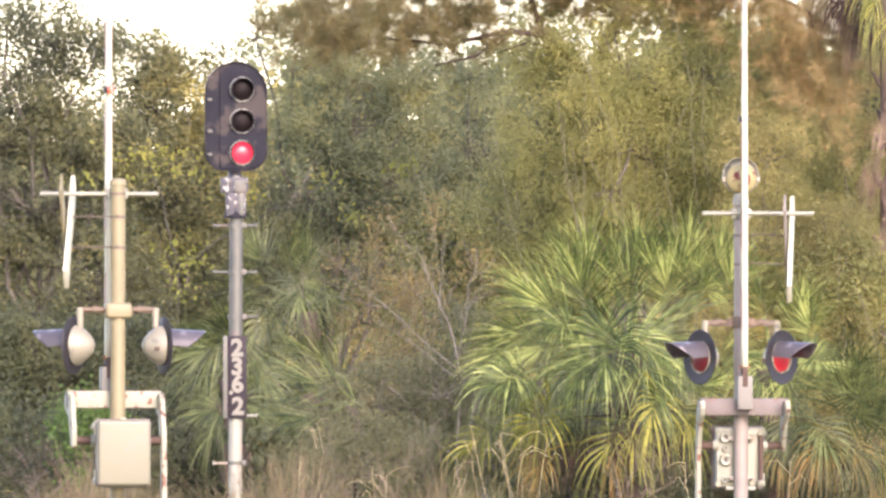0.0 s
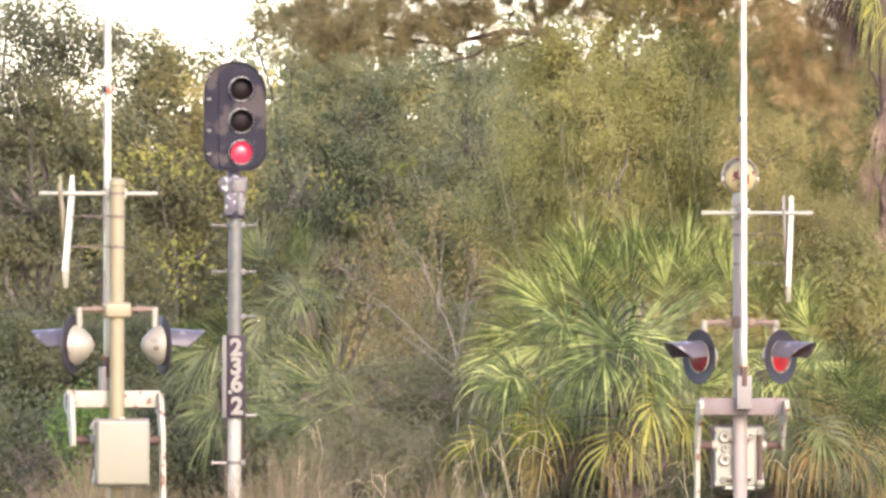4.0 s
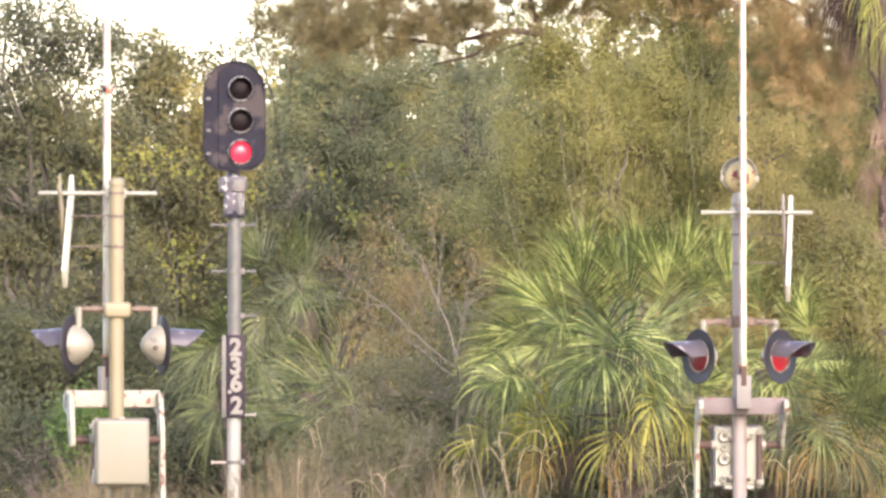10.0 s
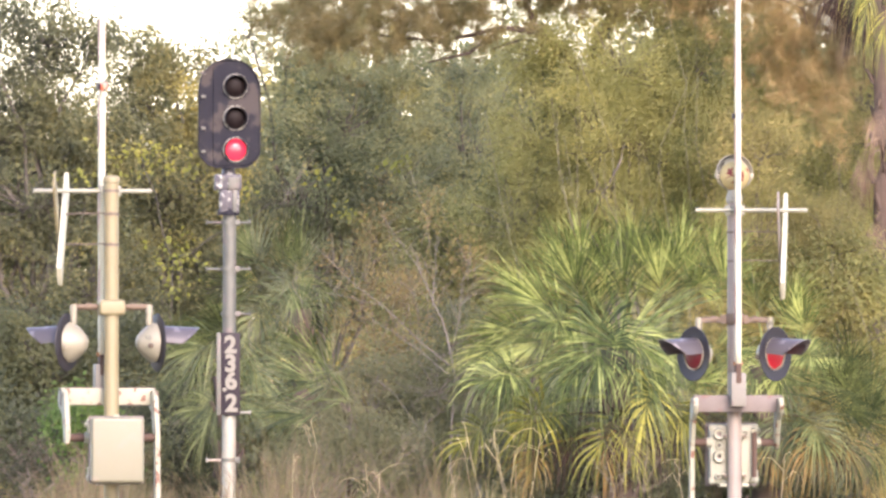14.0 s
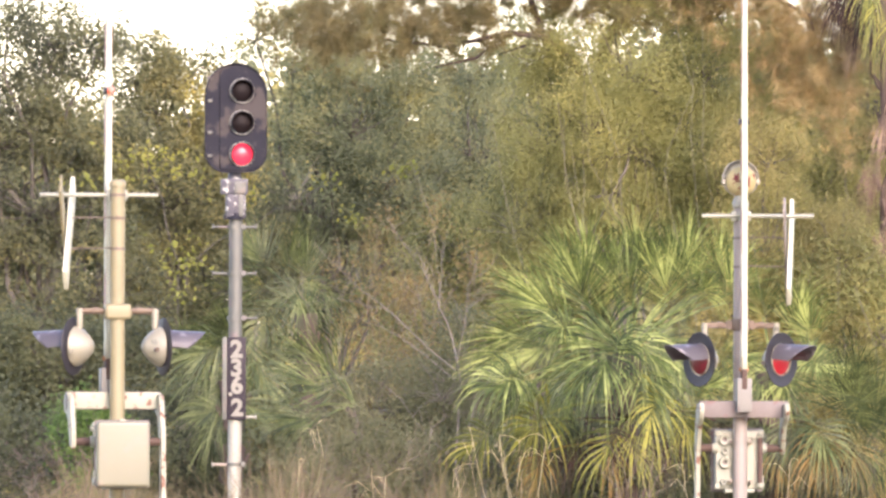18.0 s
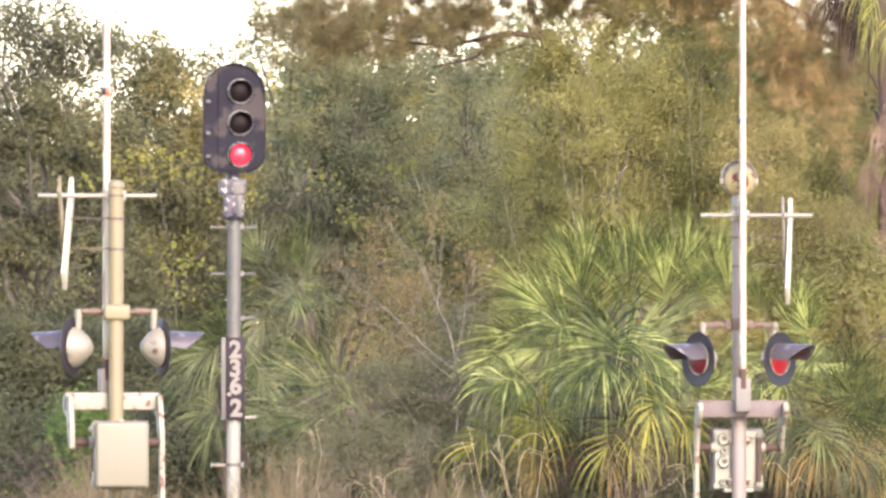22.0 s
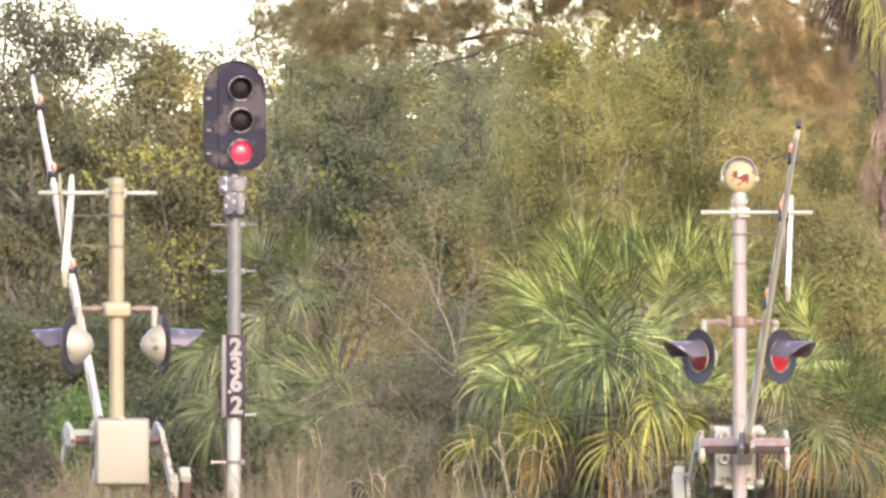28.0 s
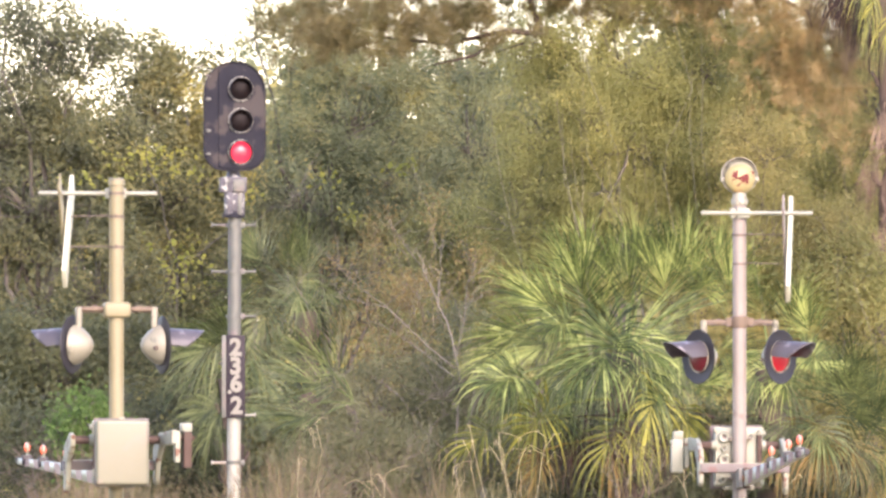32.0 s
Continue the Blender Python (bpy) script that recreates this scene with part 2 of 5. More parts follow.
# Pale ramp ends paint the light caught by a random few fingers.
FROND = foliage("palm_fronds", [(0.018, 0.030, 0.009), (0.043, 0.066, 0.018), (0.100, 0.138, 0.036), (0.35, 0.405, 0.13)], 0.25, 0.4, 1.6, 0.72)
FROND_MID = foliage("paling_fronds", [(0.028, 0.036, 0.008), (0.070, 0.082, 0.015), (0.15, 0.157, 0.028), (0.31, 0.30, 0.06)], 0.25, 0.42, 1.6, 0.7)
# Grey-green fronds, darkened so that the colour holds the shade on them.
FROND_GREY_SHADE = foliage("shaded_grey_fronds", [(0.018, 0.030, 0.011), (0.036, 0.054, 0.018), (0.07, 0.092, 0.031), (0.16, 0.19, 0.07)], 0.25, 0.4, 1.6, 0.7)
LEAF_VINE = foliage("vine_leaves", [(0.15, 0.18, 0.0375), (0.24, 0.255, 0.0525), (0.345, 0.315, 0.0675)], 0.45)
FROND_OLD = foliage("yellowed_fronds", [(0.032, 0.029, 0.009), (0.068, 0.056, 0.013), (0.145, 0.105, 0.024), (0.22, 0.135, 0.038)], 0.25, 0.5, 1.6, 0.7)
FROND_DEAD = foliage("dead_fronds", [(0.10, 0.067, 0.04), (0.17, 0.12, 0.078), (0.27, 0.20, 0.135)], 0.3, 0.7, 1.6)
# Dead brown fronds; their near-black tone paints the shade inside the crowns.
FROND_BROWN_SHADE = foliage("shaded_dead_fronds", [(0.022, 0.014, 0.010), (0.042, 0.026, 0.019), (0.075, 0.046, 0.032)], 0.3, 0.7, 1.6)
WEED = foliage("green_weeds", [(0.09, 0.10, 0.045), (0.15, 0.15, 0.06), (0.22, 0.19, 0.09)], 0.35, 0.6, 0.7)
STRAW = foliage("dry_grass", [(0.102, 0.0748, 0.0449), (0.165, 0.123, 0.0748), (0.228, 0.172, 0.105), (0.118, 0.105, 0.0524)], 0.35, 0.7, 0.7)
PALE_STRAW = foliage("pale_stalks", [(0.50, 0.43, 0.25), (0.66, 0.58, 0.36)], 0.3, 0.6)


# ---- shape helpers ----
def finish(bm, smooth=True):
    if smooth:
        for f in bm.faces:
            f.smooth = True
        for e in bm.edges:
            if len(e.link_faces) == 2 and e.calc_face_angle(0) > 0.6:
                e.smooth = False
    return bm


def part(name, bm, material, parent=None, label="", at=None, kind=""):
    """Links a bmesh (or a finished mesh) as one object, under a thing or a part where one is given."""
    if isinstance(bm, bmesh.types.BMesh):
        me = bpy.data.meshes.new(name)
        finish(bm).to_mesh(me)
        bm.free()
        me.materials.append(material)
    else:
        me = bm
    ob = new(name, me)
    ob.parent = parent
    if at is not None:
        ob.matrix_basis = at
    return tagged(ob, label, kind=kind)


def thing(name, m, label, category, group="", kind=""):
    ob = new(name)
    ob.empty_display_size = 0.2
    ob.matrix_basis = m
    return tagged(ob, label, category, group, kind)


def box(sx, sy, sz, x=0, y=0, z=0, bevel=0.0, bm=None, seg=2):
    b = bmesh.new()
    bmesh.ops.create_cube(b, size=1, matrix=Matrix.Diagonal((sx, sy, sz, 1)))
    if bevel:
        bmesh.ops.bevel(b, geom=b.edges[:], offset=bevel, segments=seg, affect="EDGES", profile=0.6)
    bmesh.ops.translate(b, verts=b.verts[:], vec=(x, y, z))
    return merge(bm, b)


def merge(bm, b):
    if bm is None:
        return b
    me = bpy.data.meshes.new("joined")
    b.to_mesh(me)
    b.free()
    bm.from_mesh(me)
    bpy.data.meshes.remove(me)
    return bm


def rod(p, q, r, r2=None, sides=16, bm=None, bevel=0.0):
    """A round bar from p to q."""
    p, q = Vector(p), Vector(q)
    b = bmesh.new()
    bmesh.ops.create_cone(b, cap_ends=True, segments=sides, radius1=r, radius2=r if r2 is None else r2, depth=(q - p).length)
    if bevel:
        rims = [e for e in b.edges if len(e.link_faces) == 2 and any(len(f.verts) > 4 for f in e.link_faces)]
        bmesh.ops.bevel(b, geom=rims, offset=bevel, segments=2, affect="EDGES")
    b.transform(Matrix.Translation((p + q) / 2) @ (q - p).to_track_quat("Z", "Y").to_matrix().to_4x4())
    return merge(bm, b)


def lathe(profile, sides=28, bm=None, m=None):
    """Turns (radius, height) pairs about the z axis."""
    b = bmesh.new()
    rings = []
    for r, h in profile:
        rings.append([b.verts.new((r * math.cos(a), r * math.sin(a), h)) for a in [2 * math.pi * i / sides for i in range(sides)]] if r > 1e-6 else [b.verts.new((0, 0, h))])
    for u, v in zip(rings, rings[1:]):
        for i in range(sides):
            j = (i + 1) % sides
            if len(u) == 1 and len(v) > 1:
                b.faces.new((u[0], v[i], v[j]))
            elif len(v) == 1 and len(u) > 1:
                b.faces.new((u[i], u[j], v[0]))
            elif len(u) > 1:
                b.faces.new((u[i], u[j], v[j], v[i]))
    bmesh.ops.recalc_face_normals(b, faces=b.faces[:])
    if m is not None:
        b.transform(m)
    return merge(bm, b)


def slab(outline, thick, m, bevel=0.004, bm=None):
    """A plate of the given outline in its own xy plane, thick along z, brought into place by m."""
    b = bmesh.new()
    f = b.faces.new([b.verts.new((x, y, -thick / 2)) for x, y in outline])
    up = bmesh.ops.extrude_face_region(b, geom=[f])
    bmesh.ops.translate(b, verts=[v for v in up["geom"] if isinstance(v, bmesh.types.BMVert)], vec=(0, 0, thick))
    bmesh.ops.recalc_face_normals(b, faces=b.faces[:])
    if bevel:
        bmesh.ops.bevel(b, geom=b.edges[:], offset=bevel, segments=1, affect="EDGES")
    b.transform(m)
    return merge(bm, b)


YZ = Matrix(((0, 0, 1, 0), (1, 0, 0, 0), (0, 1, 0, 0), (0, 0, 0, 1)))  # plate outlines (y, z), thickness along x


# ---- ground ----
def ground():
    bm = bmesh.new()
    xs = [-1500, -300, -60, -30, -14, -8, -4, 0, 4, 8, 14, 30, 60, 300, 1500]
    ys = [-1500, -200, -20, 0, 20, 60, 100, 130, 150, 157, 162, 167, 172, 178, 184, 190, 200, 230, 400, 1500]

    def level(y):
        s = min(1, max(0, (y - 60) / 85))
        return -1.0 + s * s * (3 - 2 * s)

    grid = [[bm.verts.new((x, y, level(y) - 0.01)) for x in xs] for y in ys]
    for a, b in zip(grid, grid[1:]):
        for i in range(len(xs) - 1):
            bm.faces.new((a[i], a[i + 1], b[i + 1], b[i]))
    ob = part("ground", bm, SOIL)
    tagged(ob, "dry sandy ground with thin grass beside the railway", "ground", kind="structure")


ground()


# ---- level crossing gates ----
PIVOT = 1.405  # height of the arm's shaft


def flasher(parent, x, z, face, lens_mat, lens_label, y=0.0):
    """One lamp unit on its drop elbow; face: the way it looks, degrees from the gate's own +y, turning left."""
    m = pose(x, y, z, 0, 0, face)
    unit = part("flasher_lamp", lathe([(0, -0.185), (0.045, -0.185), (0.075, -0.168), (0.128, -0.118), (0.168, -0.068), (0.188, -0.028), (0.194, -0.012), (0.183, 0.0), (0, 0.0)], 14,
                                      m=pose(0, 0, 0, -90)), SILVER, parent, "white metal lamp housing with bulging back", m)
    part("background", lathe([(0.168, 0.002), (0.255, 0.006), (0.272, 0.012), (0.276, 0.02), (0.268, 0.024), (0.252, 0.018), (0.168, 0.014), (0.168, 0.002)], 40, m=pose(0, 0, 0, -90)),
         BLACK, unit, "round black sheet-metal target")
    bm = bmesh.new()
    rows = []
    n, k = 22, 8
    for shell in (0.163, 0.158):
        for i in range(n + 1):
            a = radians(-88 + 176 * i / n)
            long = 0.42 - 0.21 * (abs(a) / radians(88)) ** 1.6
            rows.append([bm.verts.new((shell * math.sin(a), 0.016 + long * j / k, shell * math.cos(a) - 0.02 * j / k)) for j in range(k + 1)])
    for s in range(2):
        block = rows[s * (n + 1):(s + 1) * (n + 1)]
        for a, b in zip(block, block[1:]):
            for j in range(k):
                q = (a[j], a[j + 1], b[j + 1], b[j])
                bm.faces.new(q if s else q[::-1])
    for i in range(n):
        bm.faces.new((rows[i][k], rows[i + 1][k], rows[n + 2 + i][k], rows[n + 1 + i][k]))
    part("hood", bm, HOOD, unit, "black half-round visor")
    part("lens", lathe([(0, 0.045), (0.06, 0.04), (0.11, 0.03), (0.15, 0.008), (0.15, -0.004), (0, -0.004)], 32, m=pose(0, 0, 0, -90)), lens_mat, unit, lens_label)
    part("lens_rim", lathe([(0.148, 0.012), (0.156, 0.026), (0.162, 0.026), (0.166, 0.0), (0.148, 0.0), (0.148, 0.012)], 32, m=pose(0, 0, 0, -90)), SILVER, unit)
    part("sight_hole", rod((0.14, -0.10, -0.03), (0.168, -0.088, -0.03), 0.022, sides=14), WIRE, unit)
    part("latch", box(0.03, 0.03, 0.05, -0.185, -0.045, -0.05, 0.006), SILVER, unit)
    return unit


def gate(m, label, lamps, bell, cross_turn, front, weight_mat, weight_label, paint, reach, arm_lamps, ax):
    g = thing("crossing_gate", m, label, "crossing gate", "crossing gates")
    mast = part("mast", rod((0, 0, 0.25), (0, 0, 3.86), 0.0705, 0.0705, 32), paint, g, "round painted steel mast")
    part("base_casting", lathe([(0, 0.02), (0.2, 0.02), (0.2, 0.06), (0.13, 0.1), (0.095, 0.22), (0.09, 0.42), (0.0705, 0.43)], 24), paint, g)
    part("foundation", box(0.62, 0.62, 0.3, 0, 0, -0.12, 0.02), CONCRETE, g, "concrete footing")
    if not bell:
        part("mast_cap", lathe([(0, 3.89), (0.055, 3.885), (0.078, 3.868), (0.082, 3.82), (0.072, 3.815)], 24), paint, g)
    # bands on the mast
    for z in (3.74, 3.52, 3.23):
        part("band", lathe([(0.069, z - 0.012), (0.076, z - 0.012), (0.076, z + 0.012), (0.069, z + 0.012)], 24), WIRE, mast)
    # crossbuck on its bracket
    bar = part("crossbuck_bracket", rod((-0.73, 0.03, 0), (0.40, 0.03, 0), 0.021, sides=12, bevel=0.003), WHITE, g, "horizontal white bracket bar", pose(0, 0.07, 3.742, 0, 0, 0))
    part("bracket_clamp", box(0.13, 0.07, 0.10, -0.03, 0.0, 0.0, 0.01), WHITE, bar)
    part("bracket_clamp", box(0.05, 0.07, 0.10, 0.075, 0.0, 0.0, 0.01), WHITE, bar)
    for i, lean in enumerate((45, -45)):
        near = i == front  # the bright board; the other is toned tan as its unlit back
        b = box(0.04 if near else 0.02, 0.23, 1.30, -0.024 + 0.048 * i, 0, 0, 0.003)
        part("crossbuck_blade", b, ARM_WHITE if near else paint, bar, "white flat crossbuck board" if near else "other crossbuck board, toned tan as an unlit back", pose(-0.475, 0.0, -0.36, 0, 0, cross_turn) @ pose(0, 0, 0, lean))
    for z in (-0.22, -0.51):
        part("strut", rod((-0.46, 0.02, z), (-0.06, -0.03, z + 0.008), 0.006, sides=8), WIRE, bar)
        part("strut_bolt", rod((-0.075, -0.075, z + 0.01), (0.0, -0.152, z + 0.01), 0.008, sides=8), WIRE, bar)
    # crossarm that carries the lamps
    arm = part("lamp_crossarm", rod((-0.37, 0, 2.645), (0.37, 0, 2.645), 0.024, sides=14), PIPE, g, "brown-stained pipe arm for the lamps")
    if bell:
        part("junction_casting", lathe([(0.0705, 2.585), (0.085, 2.59), (0.092, 2.62), (0.092, 2.67), (0.085, 2.70), (0.0705, 2.705)], 24), PIPE, arm, "stained ring clamp round the mast")
        for s in (-1, 1):
            part("clamp_ear", box(0.07, 0.07, 0.09, s * 0.105, 0, 2.645, 0.012), PIPE, arm)
            part("clamp_bolt", rod((s * 0.115, 0.03, 2.61), (s * 0.115, 0.06, 2.61), 0.014, sides=6), WIRE, arm)
    else:
        part("junction_casting", box(0.255, 0.21, 0.15, 0, 0, 2.635, 0.045, seg=3), paint, arm, "boxy cast junction round the mast")
    for s in (-1, 1):
        part("elbow", rod((s * 0.36, 0, 2.665), (s * 0.36, 0, 2.47), 0.036, 0.03, 14, bevel=0.006), SILVER, arm)
        part("collar", rod((s * 0.18, 0, 2.645), (s * 0.24, 0, 2.645), 0.034, sides=14, bevel=0.004), PIPE, arm)
        part("conduit", rod((s * 0.11, 0.01, 2.622), (s * 0.34, 0.01, 2.622), 0.012, sides=8), WIRE, arm)
    for x, z, face, lens_mat, lens_label in lamps:
        flasher(g, x, z, face, lens_mat, lens_label)
    # mechanism case
    case = part("mechanism_case", box(0.46, 0.30, 0.60, 0, 0.0, 0, 0.03, seg=3), WHITE if bell else CASE, g, "cream cast mechanism case", pose(0, -0.23, 1.29))
    part("cover", box(0.505, 0.12, 0.62, 0, -0.18, -0.005, 0.035, seg=4), CASE, case, "smooth cream enamel door")
    # Rim slightly larger than the door, so a dark line outlines it.
    part("cover_rim", box(0.52, 0.014, 0.64, 0, -0.125, -0.002, 0.004), BROWN_STEEL, case, "dark rim line round the door")
    part("hasp", box(0.05, 0.04, 0.03, 0.0, -0.17, 0.315, 0.006), RUSTY, case)
    for z in (0.2, -0.2):
        part("hinge", rod((-0.262, -0.12, z - 0.04), (-0.262, -0.12, z + 0.04), 0.014, sides=10), WHITE, case)
    for x, z, r in ((0.15, 0.2, 0.062), (0.15, -0.03, 0.062), (0.15, 0.085, 0.035), (0.16, -0.23, 0.032), (-0.12, 0.2, 0.03)):
        boss = part("port_boss", lathe([(r * 0.42, 0.0), (r * 0.42, 0.045), (r * 0.8, 0.05), (r, 0.035), (r * 1.05, 0.0)], 20, m=pose(x, 0.15, z, -90)), WHITE, case, "raised ring of a cable port")
        # Dark disc that stands for the shade in the port's hole.
        part("port_hole", lathe([(0, 0.012), (r * 0.42, 0.012), (r * 0.42, 0), (0, 0)], 14, m=pose(x, 0.15, z, -90)), BROWN_STEEL, boss)
    for s in (-1, 1):
        for z in (0.27, -0.27):
            part("corner_lug", box(0.07, 0.06, 0.06, s * 0.215, 0.12, z, 0.018), WHITE, case)
    part("foot_flange", box(0.30, 0.24, 0.035, 0, 0.10, -0.315, 0.01), WHITE, case)
    part("conduit", rod((-0.205, 0.19, -0.24), (-0.205, 0.19, 0.22), 0.026, sides=12, bevel=0.006), BROWN, case, "dark rusted vertical conduit")
    part("conduit_elbow", rod((-0.205, 0.19, 0.22), (-0.205, 0.10, 0.25), 0.032, 0.036, 12, bevel=0.006), WHITE, case)
    part("conduit_nut", lathe([(0.026, -0.27), (0.042, -0.27), (0.042, -0.235), (0.026, -0.235)], 8, m=pose(-0.205, 0.19, 0)), WHITE, case)
    for x in (-0.155, -0.075, 0.085, 0.225):
        part("rib", box(0.02, 0.03, 0.5, x, 0.135, -0.01, 0.006), WHITE, case)
    for z in (0.18, -0.22):
        part("mast_clamp", box(0.24, 0.07, 0.05, 0, 0.165, z, 0.012), SILVER, case)
        for s in (-1, 1):
            part("clamp_bolt", rod((s * 0.1, 0.18, z), (s * 0.1, 0.32, z), 0.012, sides=8), WIRE, case)
    for s in (-1, 1):
        part("shaft", rod((s * 0.23, 0.13, PIVOT - 1.29), (s * 0.44, 0.13, PIVOT - 1.29), 0.042, 0.036, 14), BROWN, case)
        part("shaft_boss", rod((s * 0.22, 0.13, PIVOT - 1.29), (s * 0.275, 0.13, PIVOT - 1.29), 0.06, 0.05, 16, bevel=0.006), WHITE, case)
    part("vent_cap", rod((-0.29, -0.05, 0.25), (-0.24, -0.05, 0.22), 0.03, sides=12, bevel=0.006), WHITE, case)
    # moving arm, drawn lowered along +y from the shaft
    by, bz = 0.39, -0.25
    az = bz - 0.12  # the arm hangs a little under the beam
    n = 24
    bm = bmesh.new()
    rings = []
    for i in range(n + 1):
        y = by + 0.34 + (reach - 0.34) * i / n
        w = 0.027 if y < 3.3 else 0.027 - 0.010 * (y - 3.3) / 3.2
        h = 0.078 - 0.05 * (i / n)
        sag = -0.015 * (i / n) ** 2
        rings.append([bm.verts.new((x, y, az + z + sag)) for x, z in ((-w, -h), (w, -h), (w, h), (-w, h))])
    for a, b in zip(rings, rings[1:]):
        for i in range(4):
            bm.faces.new((a[i], a[(i + 1) % 4], b[(i + 1) % 4], b[i]))
    bm.faces.new(rings[0][::-1]), bm.faces.new(rings[-1])
    boom = part("gate_arm", bm, ARM_WHITE, g, "long white gate arm with red stripes and lamps", pose(0, -0.10, PIVOT, 90))
    for v in boom.data.vertices:
        v.co.x += ax
    # The beam is brown-grey on every face but its white top.
    part("arm_beam", box(0.90, 0.17, 0.09, -0.02, by, bz, 0.012), BROWN_STEEL, boom, "brown-grey cross beam with rust stains")
    part("beam_top", box(0.89, 0.155, 0.006, -0.02, by, bz + 0.047, 0.002), RUSTY, boom, "rust-streaked white top of the beam")
    part("arm_socket", box(0.15, 0.34, 0.19, ax, by + 0.14, az + 0.01, 0.014), STEEL, boom, "dull steel arm socket")
    part("arm_clamp", box(0.056, 0.20, 0.205, ax, by + 0.30, az + 0.01, 0.01), BROWN, boom, "dark rusted arm clamp")
    part("socket_bolt", box(0.10, 0.04, 0.06, ax, by + 0.40, az, 0.01), RUST, boom)
    left = [(-0.07, 0.05), (-0.05, -0.06), (0.22, -0.22), (0.29, -0.46), (0.37, -0.52), (0.45, -0.46), (0.45, -0.12), (0.40, -0.06), (0.06, 0.07)]
    part("support_arm", slab(left, 0.05, pose(-0.435, 0, 0) @ YZ, 0.012), RUSTY, boom, "curved white support plate with rust edges")
    right = [(-0.86, -0.02), (-0.86, 0.12), (-0.10, 0.07), (0.06, 0.07), (0.40, -0.06), (0.45, -0.12), (0.45, -0.40), (0.37, -0.44), (0.29, -0.38), (0.22, -0.20), (-0.05, -0.05)]
    part("support_arm", slab(right, 0.05, pose(0.42, 0, 0) @ YZ, 0.01), RUSTY, boom, "white support plate running on to the weights")
    part("weight_bolt", rod((0.40, -0.79, 0.04), (0.62, -0.79, 0.04), 0.02, sides=10), BROWN, boom)
    part("counterweight", box(0.075 if weight_mat is BROWN else 0.12, 0.15, 0.34, 0.55, -0.79, -0.07, 0.012), weight_mat, boom, weight_label)
    part("weight_cap", box(0.10, 0.155, 0.08, 0.54, -0.79, 0.14, 0.012), WHITE, boom, "white end weight")
    part("counterweight", box(0.045, 0.14, 0.30, 0.455, -0.79, -0.04, 0.01), RUSTY, boom)
    k = 0
    y = by + 0.75
    while y < reach - 0.1:
        i = (y - by) / reach
        w = (0.027 if y < 3.3 else 0.027 - 0.010 * (y - 3.3) / 3.2) + 0.0015
        h = (0.078 - 0.05 * i) * 0.96
        b = None
        for s in (-1, 1):
            b = slab([(y, -h), (y + 0.40, -h), (y + 0.40 + 1.6 * h, h), (y + 1.6 * h, h)], 0.003, pose(ax + s * w, 0, az - 0.015 * i * i) @ YZ, 0, b)
        part("stripe", b, STRIPE, boom, "red reflective stripe" if k == 0 else "")
        y += 0.80
        k += 1
    for y in arm_lamps:
        i = (y - by) / reach
        top = az + 0.078 - 0.05 * i
        part("lamp_bracket", box(0.10, 0.06, 0.10, ax, y, top - 0.02, 0.008), BLACK, boom)
        b = rod((ax - 0.012, y, top + 0.10), (ax + 0.012, y, top + 0.10), 0.056, sides=18, bevel=0.006)
        part("arm_lamp", rod((ax, y, top), (ax, y, top + 0.06), 0.016, sides=8, bm=b), WHITE, boom, "small round gate lamp")
        for s in (-1, 1):
            part("lamp_lens", lathe([(0, 0.018), (0.025, 0.014), (0.05, 0), (0, 0)], 16, m=pose(ax + s * 0.0118, y, top + 0.10, 0, s * 90)), ARM_LIGHT, boom, "small lit red lens")
    part("arm_tip", box(0.046, 0.07, 0.062, ax, by + reach + 0.03, az - 0.015, 0.006), BLACK, boom, "dark end cap")
    if bell:
        part("bell_post", lathe([(0.0705, 3.82), (0.082, 3.83), (0.082, 3.88), (0.07, 3.90), (0.06, 3.95), (0.06, 4.0)], 24), SILVER, g)
        m2 = pose(0, 0, 4.105, 90)
        gong = part("bell", lathe([(0, -0.10), (0.10, -0.10), (0.15, -0.07), (0.172, -0.02), (0.172, 0.02), (0.165, 0.035), (0.155, 0.02), (0.13, 0.05), (0.08, 0.085), (0.04, 0.095), (0, 0.098)], 36),
                    SILVER, g, "round warning bell, white with worn red face", m2 @ pose(0, 0, 0, 180))
        face = part("bell_face", lathe([(0, 0.108), (0.04, 0.106), (0.09, 0.094), (0.13, 0.073), (0.15, 0.045), (0, 0.045)], 36, m=pose(0, 0.016, 0)), BELL_FACE, gong, "pale yellow gong face with worn paint")
        for ox, oy, rx, ry, turn, n in ((-0.03, 0.02, 0.118, 0.062, 28, 22), (-0.075, 0.0, 0.05, 0.045, 60, 18), (0.055, -0.045, 0.046, 0.03, 70, 18)):
            b = bmesh.new()
            rim = []
            for k in range(n):
                a = 2 * math.pi * k / n
                f = 1 + 0.22 * math.sin(3 * a + ox * 90) + 0.12 * math.sin(7 * a + oy * 60)
                u, v = rx * f * math.cos(a), ry * f * math.sin(a)
                c, d = math.cos(radians(turn)), math.sin(radians(turn))
                u, v = ox + u * c - v * d, oy + u * d + v * c
                v += 0.016
                rr = min(0.128, math.hypot(u, v - 0.016))
                rim.append(b.verts.new((u, v, 0.112 - 1.9 * rr * rr - 0.4 * max(0, rr - 0.09))))
            mid = b.verts.new((ox, oy + 0.016, 0.1125 - 1.9 * (ox * ox + oy * oy)))
            for k in range(n):
                b.faces.new((mid, rim[k], rim[(k + 1) % n]))
            part("paint_patch", b, BELL_RED, face, "worn patch of red paint")
